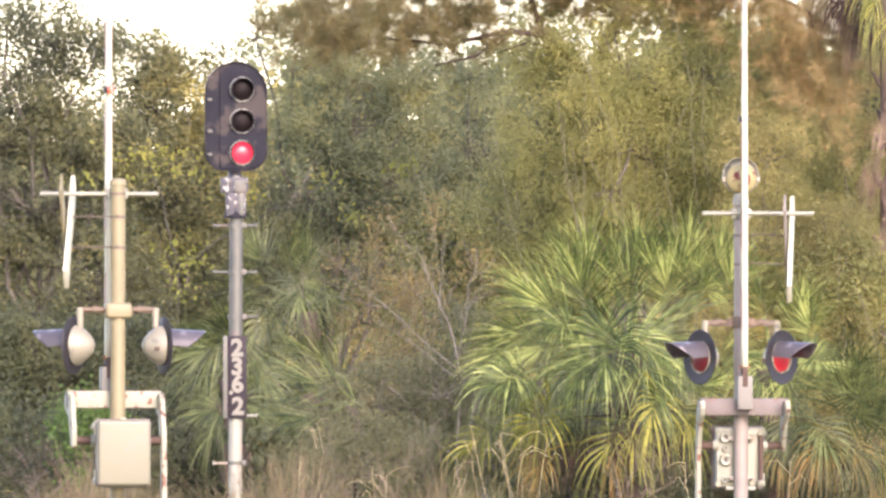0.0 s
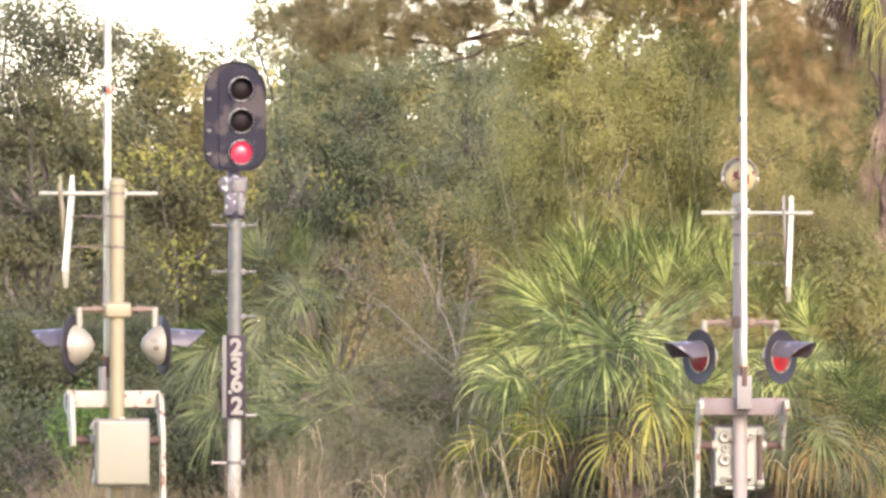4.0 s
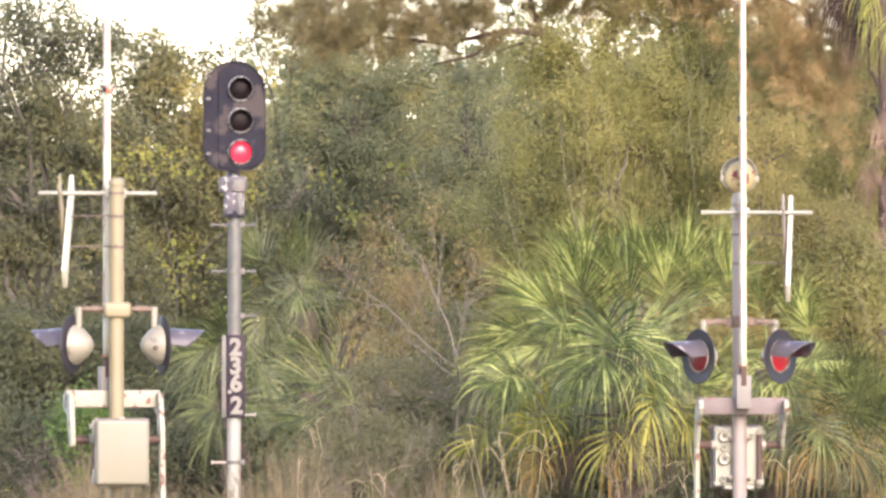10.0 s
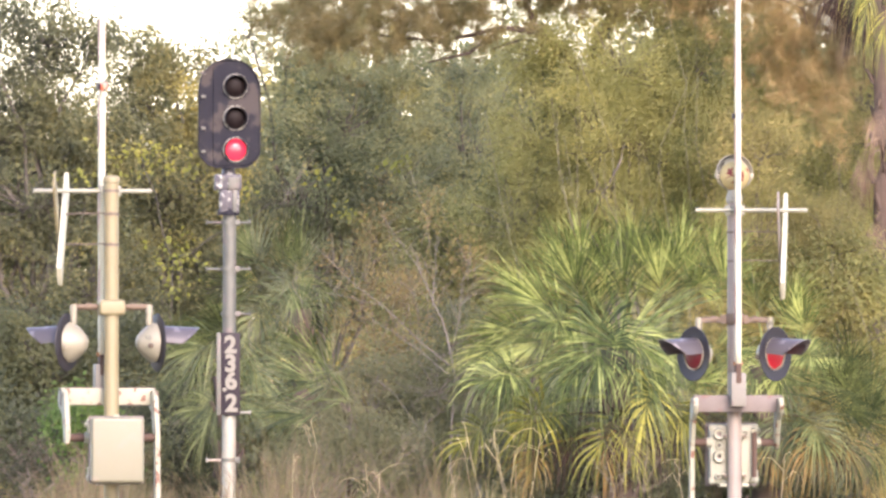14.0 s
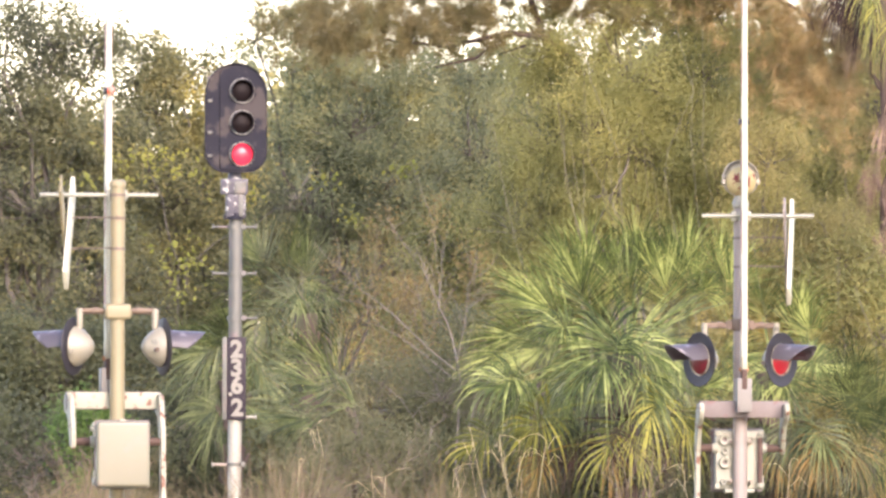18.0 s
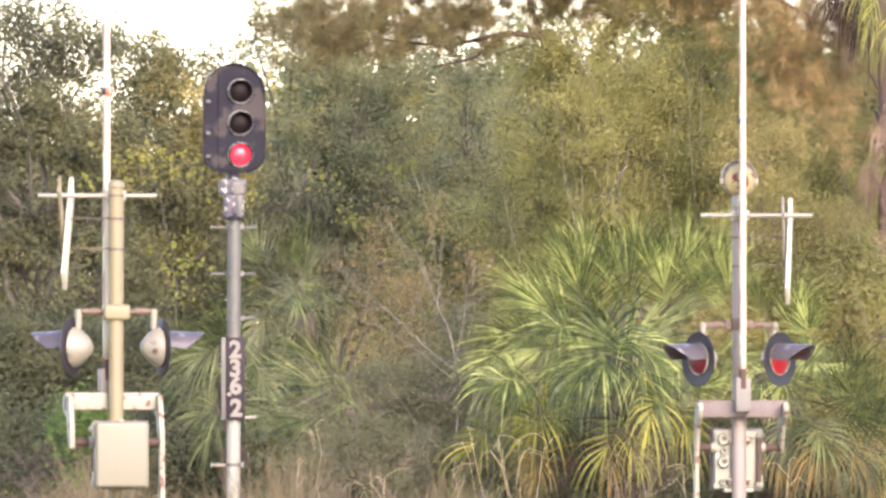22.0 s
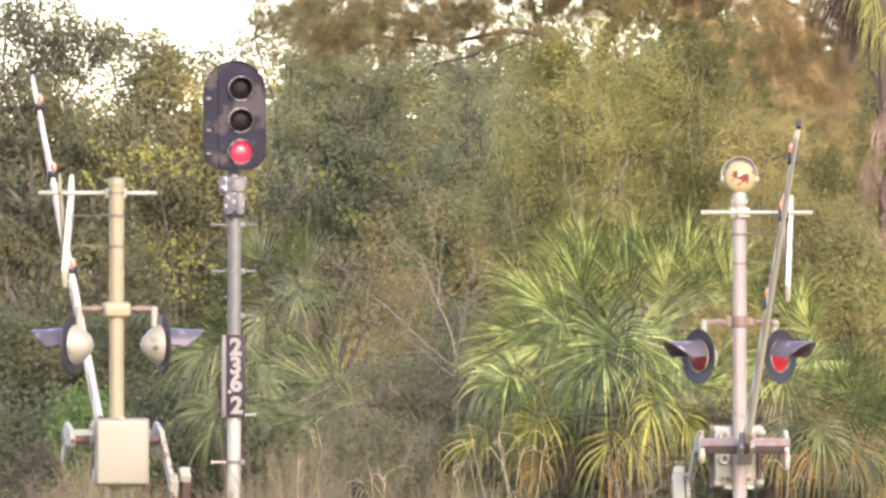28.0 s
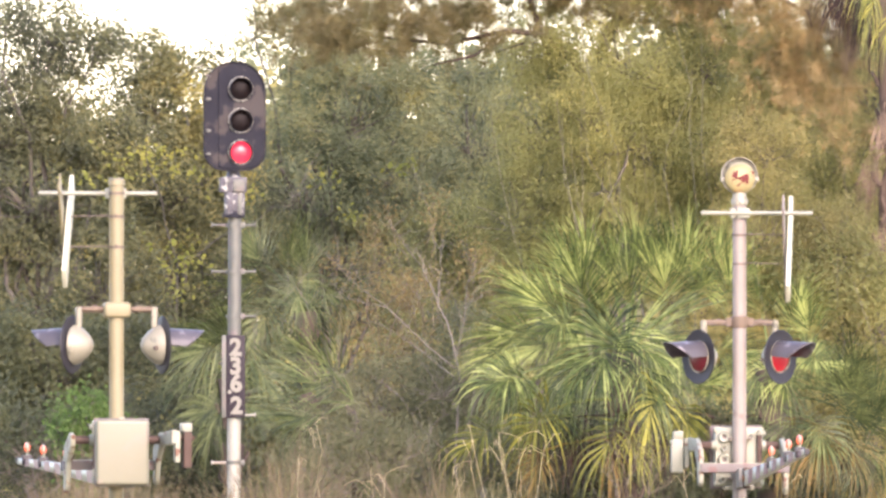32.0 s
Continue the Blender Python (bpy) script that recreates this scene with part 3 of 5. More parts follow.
        part("bell_shell", lathe([(0, -0.11), (0.12, -0.11), (0.165, -0.085), (0.186, -0.03), (0.186, 0.012), (0.178, 0.012), (0.174, -0.03)], 36, m=pose(0, -0.016, 0)), SILVER, gong, "pale metal shell behind the gong")
        for s in (-1, 1):
            part("bell_lug", box(0.04, 0.05, 0.06, s * 0.172, 0.02, 0.01, 0.008), SILVER, gong)
    return g, boom


left_gate, left_boom = gate(pose(-3.091, 157, 0, 0, 0, 8.8), "cream railway crossing gate with back-turned lamps and mechanism case",
                            ((-0.405, 2.305, 58, DIM_LENS, "dark red lamp lens"), (0.42, 2.305, -80, DIM_LENS, "dark red lamp lens")), False, -12.3, 1, BROWN, "rust-brown counterweight block", MAST, 6.5, (3.33, 5.04, 6.26), -0.055)
right_gate, right_boom = gate(pose(2.986, 167, 0, 0, 0, 184.8), "pale railway crossing gate with red lamps and a warning bell",
                              ((-0.40, 2.295, 48, RED_LENS, "bright red lamp lens"), (0.40, 2.295, -59, MID_LENS, "dull red lamp lens")), True, -8.0, 0, WHITE, "white counterweight block", MAST_GREY, 6.27, (3.28, 4.95, 6.02), -0.008)


# ---- block signal ----
def block_signal():
    s = thing("block_signal", pose(-2.249, 178, 0, 0, 0, 3), "grey railway signal mast showing a red light", "railway signal")
    # One mast in two tones: darker above 1.75 m, paler below.
    part("mast", rod((0.007, 0, 1.75), (0.015, 0, 4.0), 0.073, 0.072, 28), GALV, s, "stained grey steel signal mast, darker in its upper length")
    part("mast_foot", rod((0.0, 0, 0), (0.007, 0, 1.75), 0.075, 0.074, 28), GALV_PALE, s, "paler lower length of the mast")
    part("footing", box(0.7, 0.7, 0.3, 0, 0, -0.12, 0.02), CONCRETE, s)
    # neck under the head
    neck = part("neck_casting", box(0.215, 0.2, 0.28, 0.01, 0, -0.085, 0.02), CHIPPED, s, "chipped grey terminal box under the head", pose(-0.0, 0, 4.14))
    part("terminal_box", box(0.29, 0.23, 0.17, -0.005, 0, 0.11, 0.02), CHIPPED, neck)
    part("neck_cover", box(0.12, 0.02, 0.13, 0.055, -0.122, 0.10, 0.008), GALV, neck, "bare-metal cover plate")
    part("neck_cover", box(0.07, 0.03, 0.24, -0.045, -0.10, -0.09, 0.01), CHIPPED, neck)
    part("neck_cover", box(0.05, 0.03, 0.24, 0.065, -0.10, -0.09, 0.01), GALV, neck)
    part("neck_foot", lathe([(0.075, -0.24), (0.12, -0.24), (0.12, -0.2), (0.10, -0.17), (0.10, -0.15)], 20), HEAD, neck)
    part("neck_top", lathe([(0.07, 0.15), (0.09, 0.18), (0.07, 0.22), (0.06, 0.34), (0.0, 0.34)], 18), CHIPPED, neck)
    for x in (-0.06, 0.11):
        part("bolt", rod((x, -0.13, 0.15), (x, -0.16, 0.15), 0.018, sides=6), GALV, neck)
    # head: background plate, body, three lamps with hoods
    w, top, bot = 0.335, 0.58, -0.60
    outline = []
    for i in range(25):
        a = math.pi * i / 24
        outline.append((w * math.cos(a), top - w + w * math.sin(a)))
    for i in range(13):
        a = math.pi + math.pi / 2 * i / 12
        outline.append((-w + 0.22 + 0.22 * math.cos(a), bot + 0.22 + 0.22 * math.sin(a)))
    for i in range(13):
        a = 1.5 * math.pi + math.pi / 2 * i / 12
        outline.append((w - 0.22 + 0.22 * math.cos(a), bot + 0.22 + 0.22 * math.sin(a)))
    head = part("signal_head", slab(outline, 0.03, pose(0, -0.10, 0, 90), 0.006), HEAD, s, "mottled black signal background with rounded top", pose(-0.005, 0, 5.0, 0, 0, 6))
    b = bmesh.new()
    pts = [(x, z) for x, z in outline]
    inner = [(x * 0.965, z * 0.98) for x, z in outline]
    loops = [[b.verts.new((x, y, z)) for x, z in src] for src, y in ((pts, -0.118), (pts, -0.150), (inner, -0.150), (inner, -0.118))]
    for u, v in zip(loops, loops[1:]):
        for i in range(len(u)):
            j = (i + 1) % len(u)
            b.faces.new((u[i], u[j], v[j], v[i]))
    bmesh.ops.recalc_face_normals(b, faces=b.faces[:])
    part("background_flange", b, HEAD, head)
    face = [(max(-0.20, x) * 0.95 + 0.012, z * 0.955) for x, z in outline]
    part("face_plate", slab(face, 0.02, pose(0, -0.122, 0, 90), 0.005), HEAD, head, "raised mottled face of the lamp unit")
    for z in (0.42, 0.17, -0.17, -0.42):
        part("side_lug", box(0.05, 0.03, 0.03, -0.285, -0.125, z, 0.006), GALV, head)
    part("lamp_case", box(0.34, 0.24, 1.02, 0.03, 0.04, 0.0, 0.03), HEAD, head, "dark metal lamp case behind the plate")
    for z in (0.28, -0.06, -0.40):
        part("hood", hood_tube(0.116, 0.11, z), HEAD, head, "short black lamp hood")
        part("hood_ring", lathe([(0.124, 0.0), (0.133, 0.004), (0.133, 0.014), (0.124, 0.018), (0.124, 0.0)], 30, m=pose(0.062, -0.134, z, 90)), RIM, head, "pale bolted lens ring")
        for k in range(20):
            a = 2 * math.pi * k / 20 + 0.2
            part("ring_screw", rod((0.062 + 0.131 * math.cos(a), -0.139, z + 0.131 * math.sin(a)), (0.062 + 0.131 * math.cos(a), -0.160, z + 0.131 * math.sin(a)), 0.007, sides=6), WHITE, head)
        lit = z < -0.3
        part("lens", lathe([(0, 0.03), (0.05, 0.025), (0.09, 0.012), (0.116, 0.0), (0, 0.0)], 30, m=pose(0.062, -0.134, z, 90)), RED_LIGHT if lit else DARK_LENS, head,
             "glowing red lens" if lit else "dark unlit lens")
    # number plate with its digits
    plate = part("number_plate", box(0.205, 0.02, 0.885, 0, 0, 0, 0.004), PLATE, s, "tall dark plate with white numerals 236.2", pose(0.02, -0.10, 2.195, 0, 0, -3))
    part("plate_edge", box(0.045, 0.06, 0.885, -0.128, 0.02, 0, 0.006), GALV, plate, "pale folded plate edge")
    for ch, z, x, size in (("2", 0.305, 0, 0.262), ("3", 0.105, 0, 0.262), ("6", -0.082, 0.005, 0.262), (".", -0.12, -0.065, 0.2), ("2", -0.322, 0.01, 0.262)):
        cu = bpy.data.curves.new("digit", "FONT")
        cu.body, cu.size, cu.align_x, cu.align_y, cu.extrude, cu.offset, cu.resolution_u = ch, size, "CENTER", "CENTER", 0.002, 0.0115, 4
        tmp = new("digit", cu)
        me = bpy.data.meshes.new_from_object(tmp.evaluated_get(bpy.context.evaluated_depsgraph_get()))
        bpy.data.objects.remove(tmp)
        me.materials.clear()
        me.materials.append(DIGIT)
        part("numeral", me, None, plate, "", pose(x, -0.014, z, 90) @ Matrix.Diagonal((0.97, 0.96, 1, 1)))
    # climbing pegs and their clamps
    for z, sides in ((3.82, (-1, 1)), (3.32, (-1, 1)), (2.84, (1,)), (1.78, (1,)), (1.27, (-1,))):
        clamp = part("step_clamp", lathe([(0.073, z - 0.02), (0.082, z - 0.02), (0.082, z + 0.02), (0.073, z + 0.02)], 20), GALV, s)
        for d in sides:
            part("climbing_peg", rod((d * 0.08, -0.02, z), (d * 0.235, -0.02, z), 0.014, sides=10, bm=rod((d * 0.225, -0.02, z), (d * 0.24, -0.02, z), 0.026, sides=10)), GALV_PALE if z < 2 else GALV, clamp)
        part("clamp_ear", box(0.05, 0.05, 0.06, 0.095, -0.02, z, 0.006), GALV, clamp)
    return s


def hood_tube(r, length, z):
    """A round tunnel hood, cut away below, along -y."""
    b = bmesh.new()
    n, k = 28, 3
    loops = []
    for shell in (r + 0.006, r):
        for i in range(n + 1):
            a = radians(-150 + 300 * i / n)
            long = length * (1.0 - 0.55 * (abs(a) / radians(150)) ** 2)
            loops.append([b.verts.new((0.062 + shell * math.sin(a), -0.134 - long * j / k, z + shell * math.cos(a))) for j in range(k + 1)])
    for s in range(2):
        block = loops[s * (n + 1):(s + 1) * (n + 1)]
        for p, q in zip(block, block[1:]):
            for j in range(k):
                b.faces.new((p[j], p[j + 1], q[j + 1], q[j]))
    for i in range(n):
        b.faces.new((loops[i][k], loops[i + 1][k], loops[n + 2 + i][k], loops[n + 1 + i][k]))
    bmesh.ops.recalc_face_normals(b, faces=b.faces[:])
    return b


block_signal()


# ---- plants ----
rng = np.random.default_rng(7)


def mesh_of(name, verts, tris, material):
    """A mesh from arrays of corners and triangles."""
    me = bpy.data.meshes.new(name)
    verts, tris = np.asarray(verts, np.float32), np.asarray(tris, np.int32)
    me.vertices.add(len(verts))
    me.vertices.foreach_set("co", verts.ravel())
    me.loops.add(tris.size)
    me.loops.foreach_set("vertex_index", tris.ravel())
    me.polygons.add(len(tris))
    me.polygons.foreach_set("loop_start", np.arange(0, tris.size, 3, dtype=np.int32))
    me.update(calc_edges=True)
    me.materials.append(material)
    return me


def unit(v):
    return v / np.maximum(1e-9, np.linalg.norm(v, axis=-1, keepdims=True))


def leaf_mesh(name, at, size, material, wide=0.5, droop=0.3, face=0.55, scatter=0.45):
    """One small folded leaf at each place."""
    n = len(at)
    up = unit(rng.normal(size=(n, 3)) * scatter + [0, -face, 0.42])
    d = rng.normal(size=(n, 3))
    d[:, 2] -= droop
    s = unit(np.cross(d, up))
    d = unit(np.cross(up, s))
    up = np.cross(d, s)
    a = (size * rng.uniform(0.6, 1.35, n))[:, None]
    mid = at + d * a * 0.5
    v = np.stack([at, mid + s * a * wide * 0.5 + up * a * 0.1, at + d * a, mid - s * a * wide * 0.5 + up * a * 0.1], 1).reshape(-1, 3)
    k = np.arange(n)[:, None] * 4
    return mesh_of(name, v, np.concatenate([k + [0, 1, 2], k + [0, 2, 3]]), material)


def needle_mesh(name, tufts, length, count, material, width=0.004):
    n = len(tufts) * count
    at = np.repeat(tufts, count, 0)
    axis = np.repeat(unit(rng.normal(size=(len(tufts), 3)) + [0, 0, 0.4]), count, 0)
    d = unit(axis * 0.7 + rng.normal(size=(n, 3)) * 0.55)
    s = unit(np.cross(d, rng.normal(size=(n, 3)))) * width
    tip = at + d * (length * rng.uniform(0.7, 1.2, n))[:, None] - [0, 0, length * 0.15]
    v = np.stack([at - s, at + s, tip], 1).reshape(-1, 3)
    return mesh_of(name, v, np.arange(n * 3).reshape(-1, 3), material)


def tube(paths, sides=7):
    """Tapered bent branches in one bmesh; each path: points with radii."""
    b = bmesh.new()
    for path in paths:
        rings = []
        for i, (p, r) in enumerate(path):
            p = Vector(p)
            a, c = Vector(path[max(0, i - 1)][0]), Vector(path[min(len(path) - 1, i + 1)][0])
            q = (c - a).to_track_quat("Z", "Y")
            rings.append([b.verts.new(p + q @ Vector((r * math.cos(t), r * math.sin(t), 0))) for t in [2 * math.pi * k / sides for k in range(sides)]])
        for u, v in zip(rings, rings[1:]):
            for k in range(sides):
                b.faces.new((u[k], u[(k + 1) % sides], v[(k + 1) % sides], v[k]))
        if path[-1][1] > 0.006:
            b.faces.new(rings[-1])
    return b


def bend(p, q, r0, r1, wobble=0.08, steps=5):
    p, q = Vector(p), Vector(q)
    out = []
    for i in range(steps + 1):
        t = i / steps
        c = p.lerp(q, t)
        if 0 < i < steps:
            c += Vector(rng.normal(size=3)) * wobble * (q - p).length * 0.5
        out.append((c, r0 + (r1 - r0) * t))
    return out


def tree(name, x, y, label, lobes, leaf, size=0.055, per=170, clump=0.26, bark=BARK, trunk_r=0.09, fork=1.2, wide=0.5, category="tree", twigs=True, group="", stems=0):
    """lobes: (x, y, z, rx, ry, rz, clumps) in metres from the foot. Limbs run from the trunk to the lobes, twigs to the clumps, leaves sit in clumps."""
    t = thing(name, pose(x, y, 0), label, category, group)
    top = max(l[2] for l in lobes)
    mid = np.mean([l[0] for l in lobes]) * 0.5
    spine = bend((0, 0, 0), (mid, 0, max(fork + 0.5, top * 0.75)), trunk_r, trunk_r * 0.45, 0.05)
    part("trunk", tube([spine], 9), bark, t)
    all_at = []
    small = []
    for lx, ly, lz, rx, ry, rz, n in lobes:
        k = min(len(spine) - 1, max(1, int(len(spine) * 0.8 * lz / top) - 1))
        start, r = spine[k]
        limb = bend(start, (lx, ly, lz - rz * 0.3), r * 0.7, 0.012, 0.1)
        part("limb", tube([limb], 7), bark, t)
        n = int(n * 1.5)
        c = unit(rng.normal(size=(n, 3))) * (rng.uniform(0.15, 1, (n, 1)) ** 0.45) * [rx, ry, rz] + [lx, ly, lz]
        for p in c:
            if twigs:
                a = min((Vector(l[0]) for l in limb[2:]), key=lambda v: (v - Vector(p)).length + rng.uniform(0, 0.2))
                small.append(bend(a, p, 0.008, 0.003, 0.12, 3))
            m = max(20, int(per * rng.uniform(0.5, 1.4)))
            q = rng.normal(size=(m, 3)) * clump * rng.uniform(0.6, 1.2) * [1, 1, 0.8]
            all_at.append(p + q)
    if small:
        part("twig", tube(small, 4), bark, t, kind="stuff")
    for i in range(stems):
        q = Vector((rng.uniform(-0.3, 0.9), rng.uniform(-0.95, -0.55), 0))
        part("stem", tube([bend(q, q + Vector((rng.uniform(-1.3, -0.1), rng.uniform(-0.1, 0.2), top * rng.uniform(0.7, 1.0))), 0.0065, 0.0025, 0.03, 7)], 5), PALE_TWIG, t, "thin pale stem" if i == 0 else "")
    part("crown", leaf_mesh("crown", np.concatenate(all_at), size, leaf, wide), None, t)
    return t


def fan_mesh(heading, toward, length, spread, droop, material, seed, stalk, dense=1.0):
    """A fan leaf with its hub at the origin. heading: the way its rib points, degrees from +x towards +z; toward: its lean to the south;
    pleats joined near the hub part into narrow fingers whose tips droop; stalk: the way back to the heart of the palm."""
    r = np.random.default_rng(seed)
    n = int((18 + spread * 0.34) * dense)
    d = unit(np.array([math.cos(radians(heading)), -toward, math.sin(radians(heading))]))
    side = unit(np.cross(d, [0, -1.0, 0]))
    up = np.cross(side, d)
    roll = radians(r.uniform(-48, 48))
    side, up = side * math.cos(roll) + up * math.sin(roll), up * math.cos(roll) - side * math.sin(roll)
    if up[1] > 0:
        up = -up
    V, T = [], []
    stalk = np.array(stalk)
    across = unit(np.cross(stalk, [0, -1.0, 0.2])) * 0.012
    for u in (0, 0.25, 0.5, 0.75, 1):
        q = stalk * (1 - u) + [0, 0, 0.14 * np.linalg.norm(stalk) * u * (1 - u) * 4 * 0.5]
        V += [q - across, q + [0, -0.01, 0.008], q + across]
    for i in range(4):
        for j in (0, 1):
            T += [(3 * i + j, 3 * i + j + 1, 3 * i + j + 4), (3 * i + j, 3 * i + j + 4, 3 * i + j + 3)]
    free = r.uniform(0.34, 0.46)
    seg = 8
    for f in range(n):
        e = (f + r.uniform(-0.25, 0.25)) / (n - 1) * 2 - 1
        a = radians(spread) * e
        rib = 0.30 * length * (1 - min(1, abs(e))) ** 0.8
        p = d * rib + np.array([0, 0, -0.5 * droop * rib * rib / length])
        way = unit(d * math.cos(a) + side * math.sin(a) + up * (0.16 + 0.2 * (f % 2) * 0.3 + r.uniform(-0.07, 0.07)))
        long = length * (1 - 0.22 * e * e) * r.uniform(0.84, 1.08) - rib * 0.6
        s = unit(np.cross(way, up + r.normal(size=3) * 0.18))
        fold = np.cross(s, way)
        wide = min(0.0135 / dense ** 0.5, 0.5 * long * free * radians(2 * spread) / n * 1.05)
        sag = droop * r.uniform(0.7, 1.5)
        first = len(V)
        for i in range(seg + 1):
            u = i / seg
            w = wide * (0.15 + 0.85 * u / free) if u < free else wide * (1 - ((u - free) / (1 - free)) ** 1.25) * 0.5 + 0.0008
            V += [p - s * w + fold * w * 0.45, p, p + s * w + fold * w * 0.45]
            g = sag * max(0, u - 0.25) ** 1.15 * 4.0 + 1.3 * max(0, u - 0.62)
            p = p + unit(way + np.array([0, 0, -g])) * long / seg
        for i in range(seg):
            b = first + 3 * i
            for j in (0, 1):
                T += [(b + j, b + j + 1, b + 4 + j), (b + j, b + 4 + j, b + 3 + j)]
    return mesh_of("frond", np.array(V), np.array(T), material)


def palm(x, y, heart, trunk_r, label, sets, category="palm", dense=0.78):
    """sets: (material, label, fans); fans: (x, y, z, heading, toward, length, spread, droop), the hub in metres from the palm's foot. heart: height at which the stalks meet."""
    t = thing("palm", pose(x, y, 0), label, category, "palms")
    boots = [((0, 0.1, 0), trunk_r * 1.25)] + [((0.02 * math.sin(i), 0.1, heart * (i + 1) / 12), trunk_r * (1 + 0.16 * (i % 2))) for i in range(12)]
    trunk = part("trunk", tube([boots], 14), PALM_BARK, t, "rough trunk with old leaf bases")
    for k in range(int(heart * 7)):  # stubs of old stalks
        a, z = 2.4 * k, 0.2 + (heart - 0.2) * k / (heart * 7)
        q = Vector((trunk_r * 0.9 * math.cos(a), 0.1 + trunk_r * 0.9 * math.sin(a), z))
        part("leaf_base", tube([[(q, 0.035), (q + Vector((0.09 * math.cos(a), 0.09 * math.sin(a), 0.16)), 0.022)]], 5), PALM_BARK, trunk)
    k = 0
    for material, lbl, fans in sets:
        for fx, fy, fz, heading, toward, length, spread, droop in fans:
            back = Vector((0, 0.12, min(heart, fz + 0.1))) - Vector((fx, fy, fz))
            if back.length > 1.3:
                back *= 1.3 / back.length
            part("frond", fan_mesh(heading, toward, length, spread, droop, material, int(abs(x) * 1000) + 17 * k, back, dense * (0.62 if material in (FROND_MID, FROND_OLD) else 1.3 if spread > 120 else 1)), None, t, lbl, pose(fx, fy, fz))
            k += 1
    return t


def grass(name, n, x0, x1, y0, y1, h0, h1, material, label, width=0.006, lean=0.35, category="grass", clumps=None):
    """Upright bent blades over a strip of ground."""
    x = rng.uniform(x0, x1, n)
    y = rng.uniform(y0, y1, n)
    if clumps:
        cx, cy = rng.uniform(x0, x1, clumps), rng.uniform(y0, y1, clumps)
        k = rng.integers(0, clumps, n)
        x, y = cx[k] + rng.normal(size=n) * 0.12, cy[k] + rng.normal(size=n) * 0.12
    h = rng.uniform(h0, h1, n) * (0.75 + 0.5 * np.sin(x * 1.7 + 1.3) ** 2)
    d = rng.normal(size=(n, 2)) * lean
    s = unit(rng.normal(size=(n, 3)) * [1, 1, 0])
    V = []
    for u, w in ((0, 1), (0.4, 0.9), (0.75, 0.6), (1.0, 0.08)):
        c = np.stack([x + d[:, 0] * h * u * u, y + d[:, 1] * h * u * u, h * u * (1 - 0.25 * u * np.hypot(d[:, 0], d[:, 1]))], 1)
        V += [c - s * width * w, c + s * width * w]
    V = np.stack(V, 1).reshape(-1, 3)
    k = np.arange(n)[:, None] * 8
    T = np.concatenate([k + t for a in (0, 2, 4) for t in ([a, a + 1, a + 3], [a, a + 3, a + 2])])
    ob = part(name, mesh_of(name, V, T, material), None)
    return tagged(ob, label, category, kind="stuff")


def bare_shrub(x, y, h, label, n=26, leaf=None, leaves=0, spread=0.6, bark=None, thick=1.0):
    t = thing("bare_shrub", pose(x, y, 0), label, "shrub")
    ends = []
    for i in range(n):
        a = rng.uniform(0, 2 * math.pi)
        r = spread * rng.uniform(0.2, 1)
        tip = Vector((r * math.cos(a) * 1.2, r * math.sin(a), h * rng.uniform(0.6, 1.05)))
        st = bend((0.1 * math.cos(a), 0.1 * math.sin(a), 0), tip, 0.012 * thick, 0.003 * thick, 0.07)
        stems = [st]
        for k in range(5):
            q = st[int(rng.integers(2, 6))][0]
            e = q + Vector((rng.normal() * 0.22, rng.normal() * 0.22, rng.uniform(0.1, 0.5)))
            stems.append(bend(q, e, 0.005 * thick, 0.002 * thick, 0.1, 3))
            ends.append(e)
            for kk in range(2):
                stems.append(bend(e.lerp(q, 0.4), e + Vector((rng.normal() * 0.15, rng.normal() * 0.15, rng.uniform(0.0, 0.25))), 0.003, 0.0015, 0.1, 2))
        part("stem", tube(stems, 4), bark or TWIG, t)
    if leaf:
        e = np.array([tuple(v) for v in ends])
        at = np.repeat(e, leaves, 0) + rng.normal(size=(len(e) * leaves, 3)) * 0.12
        part("crown", leaf_mesh("crown", at, 0.036, leaf, 0.5), None, t)
    return t


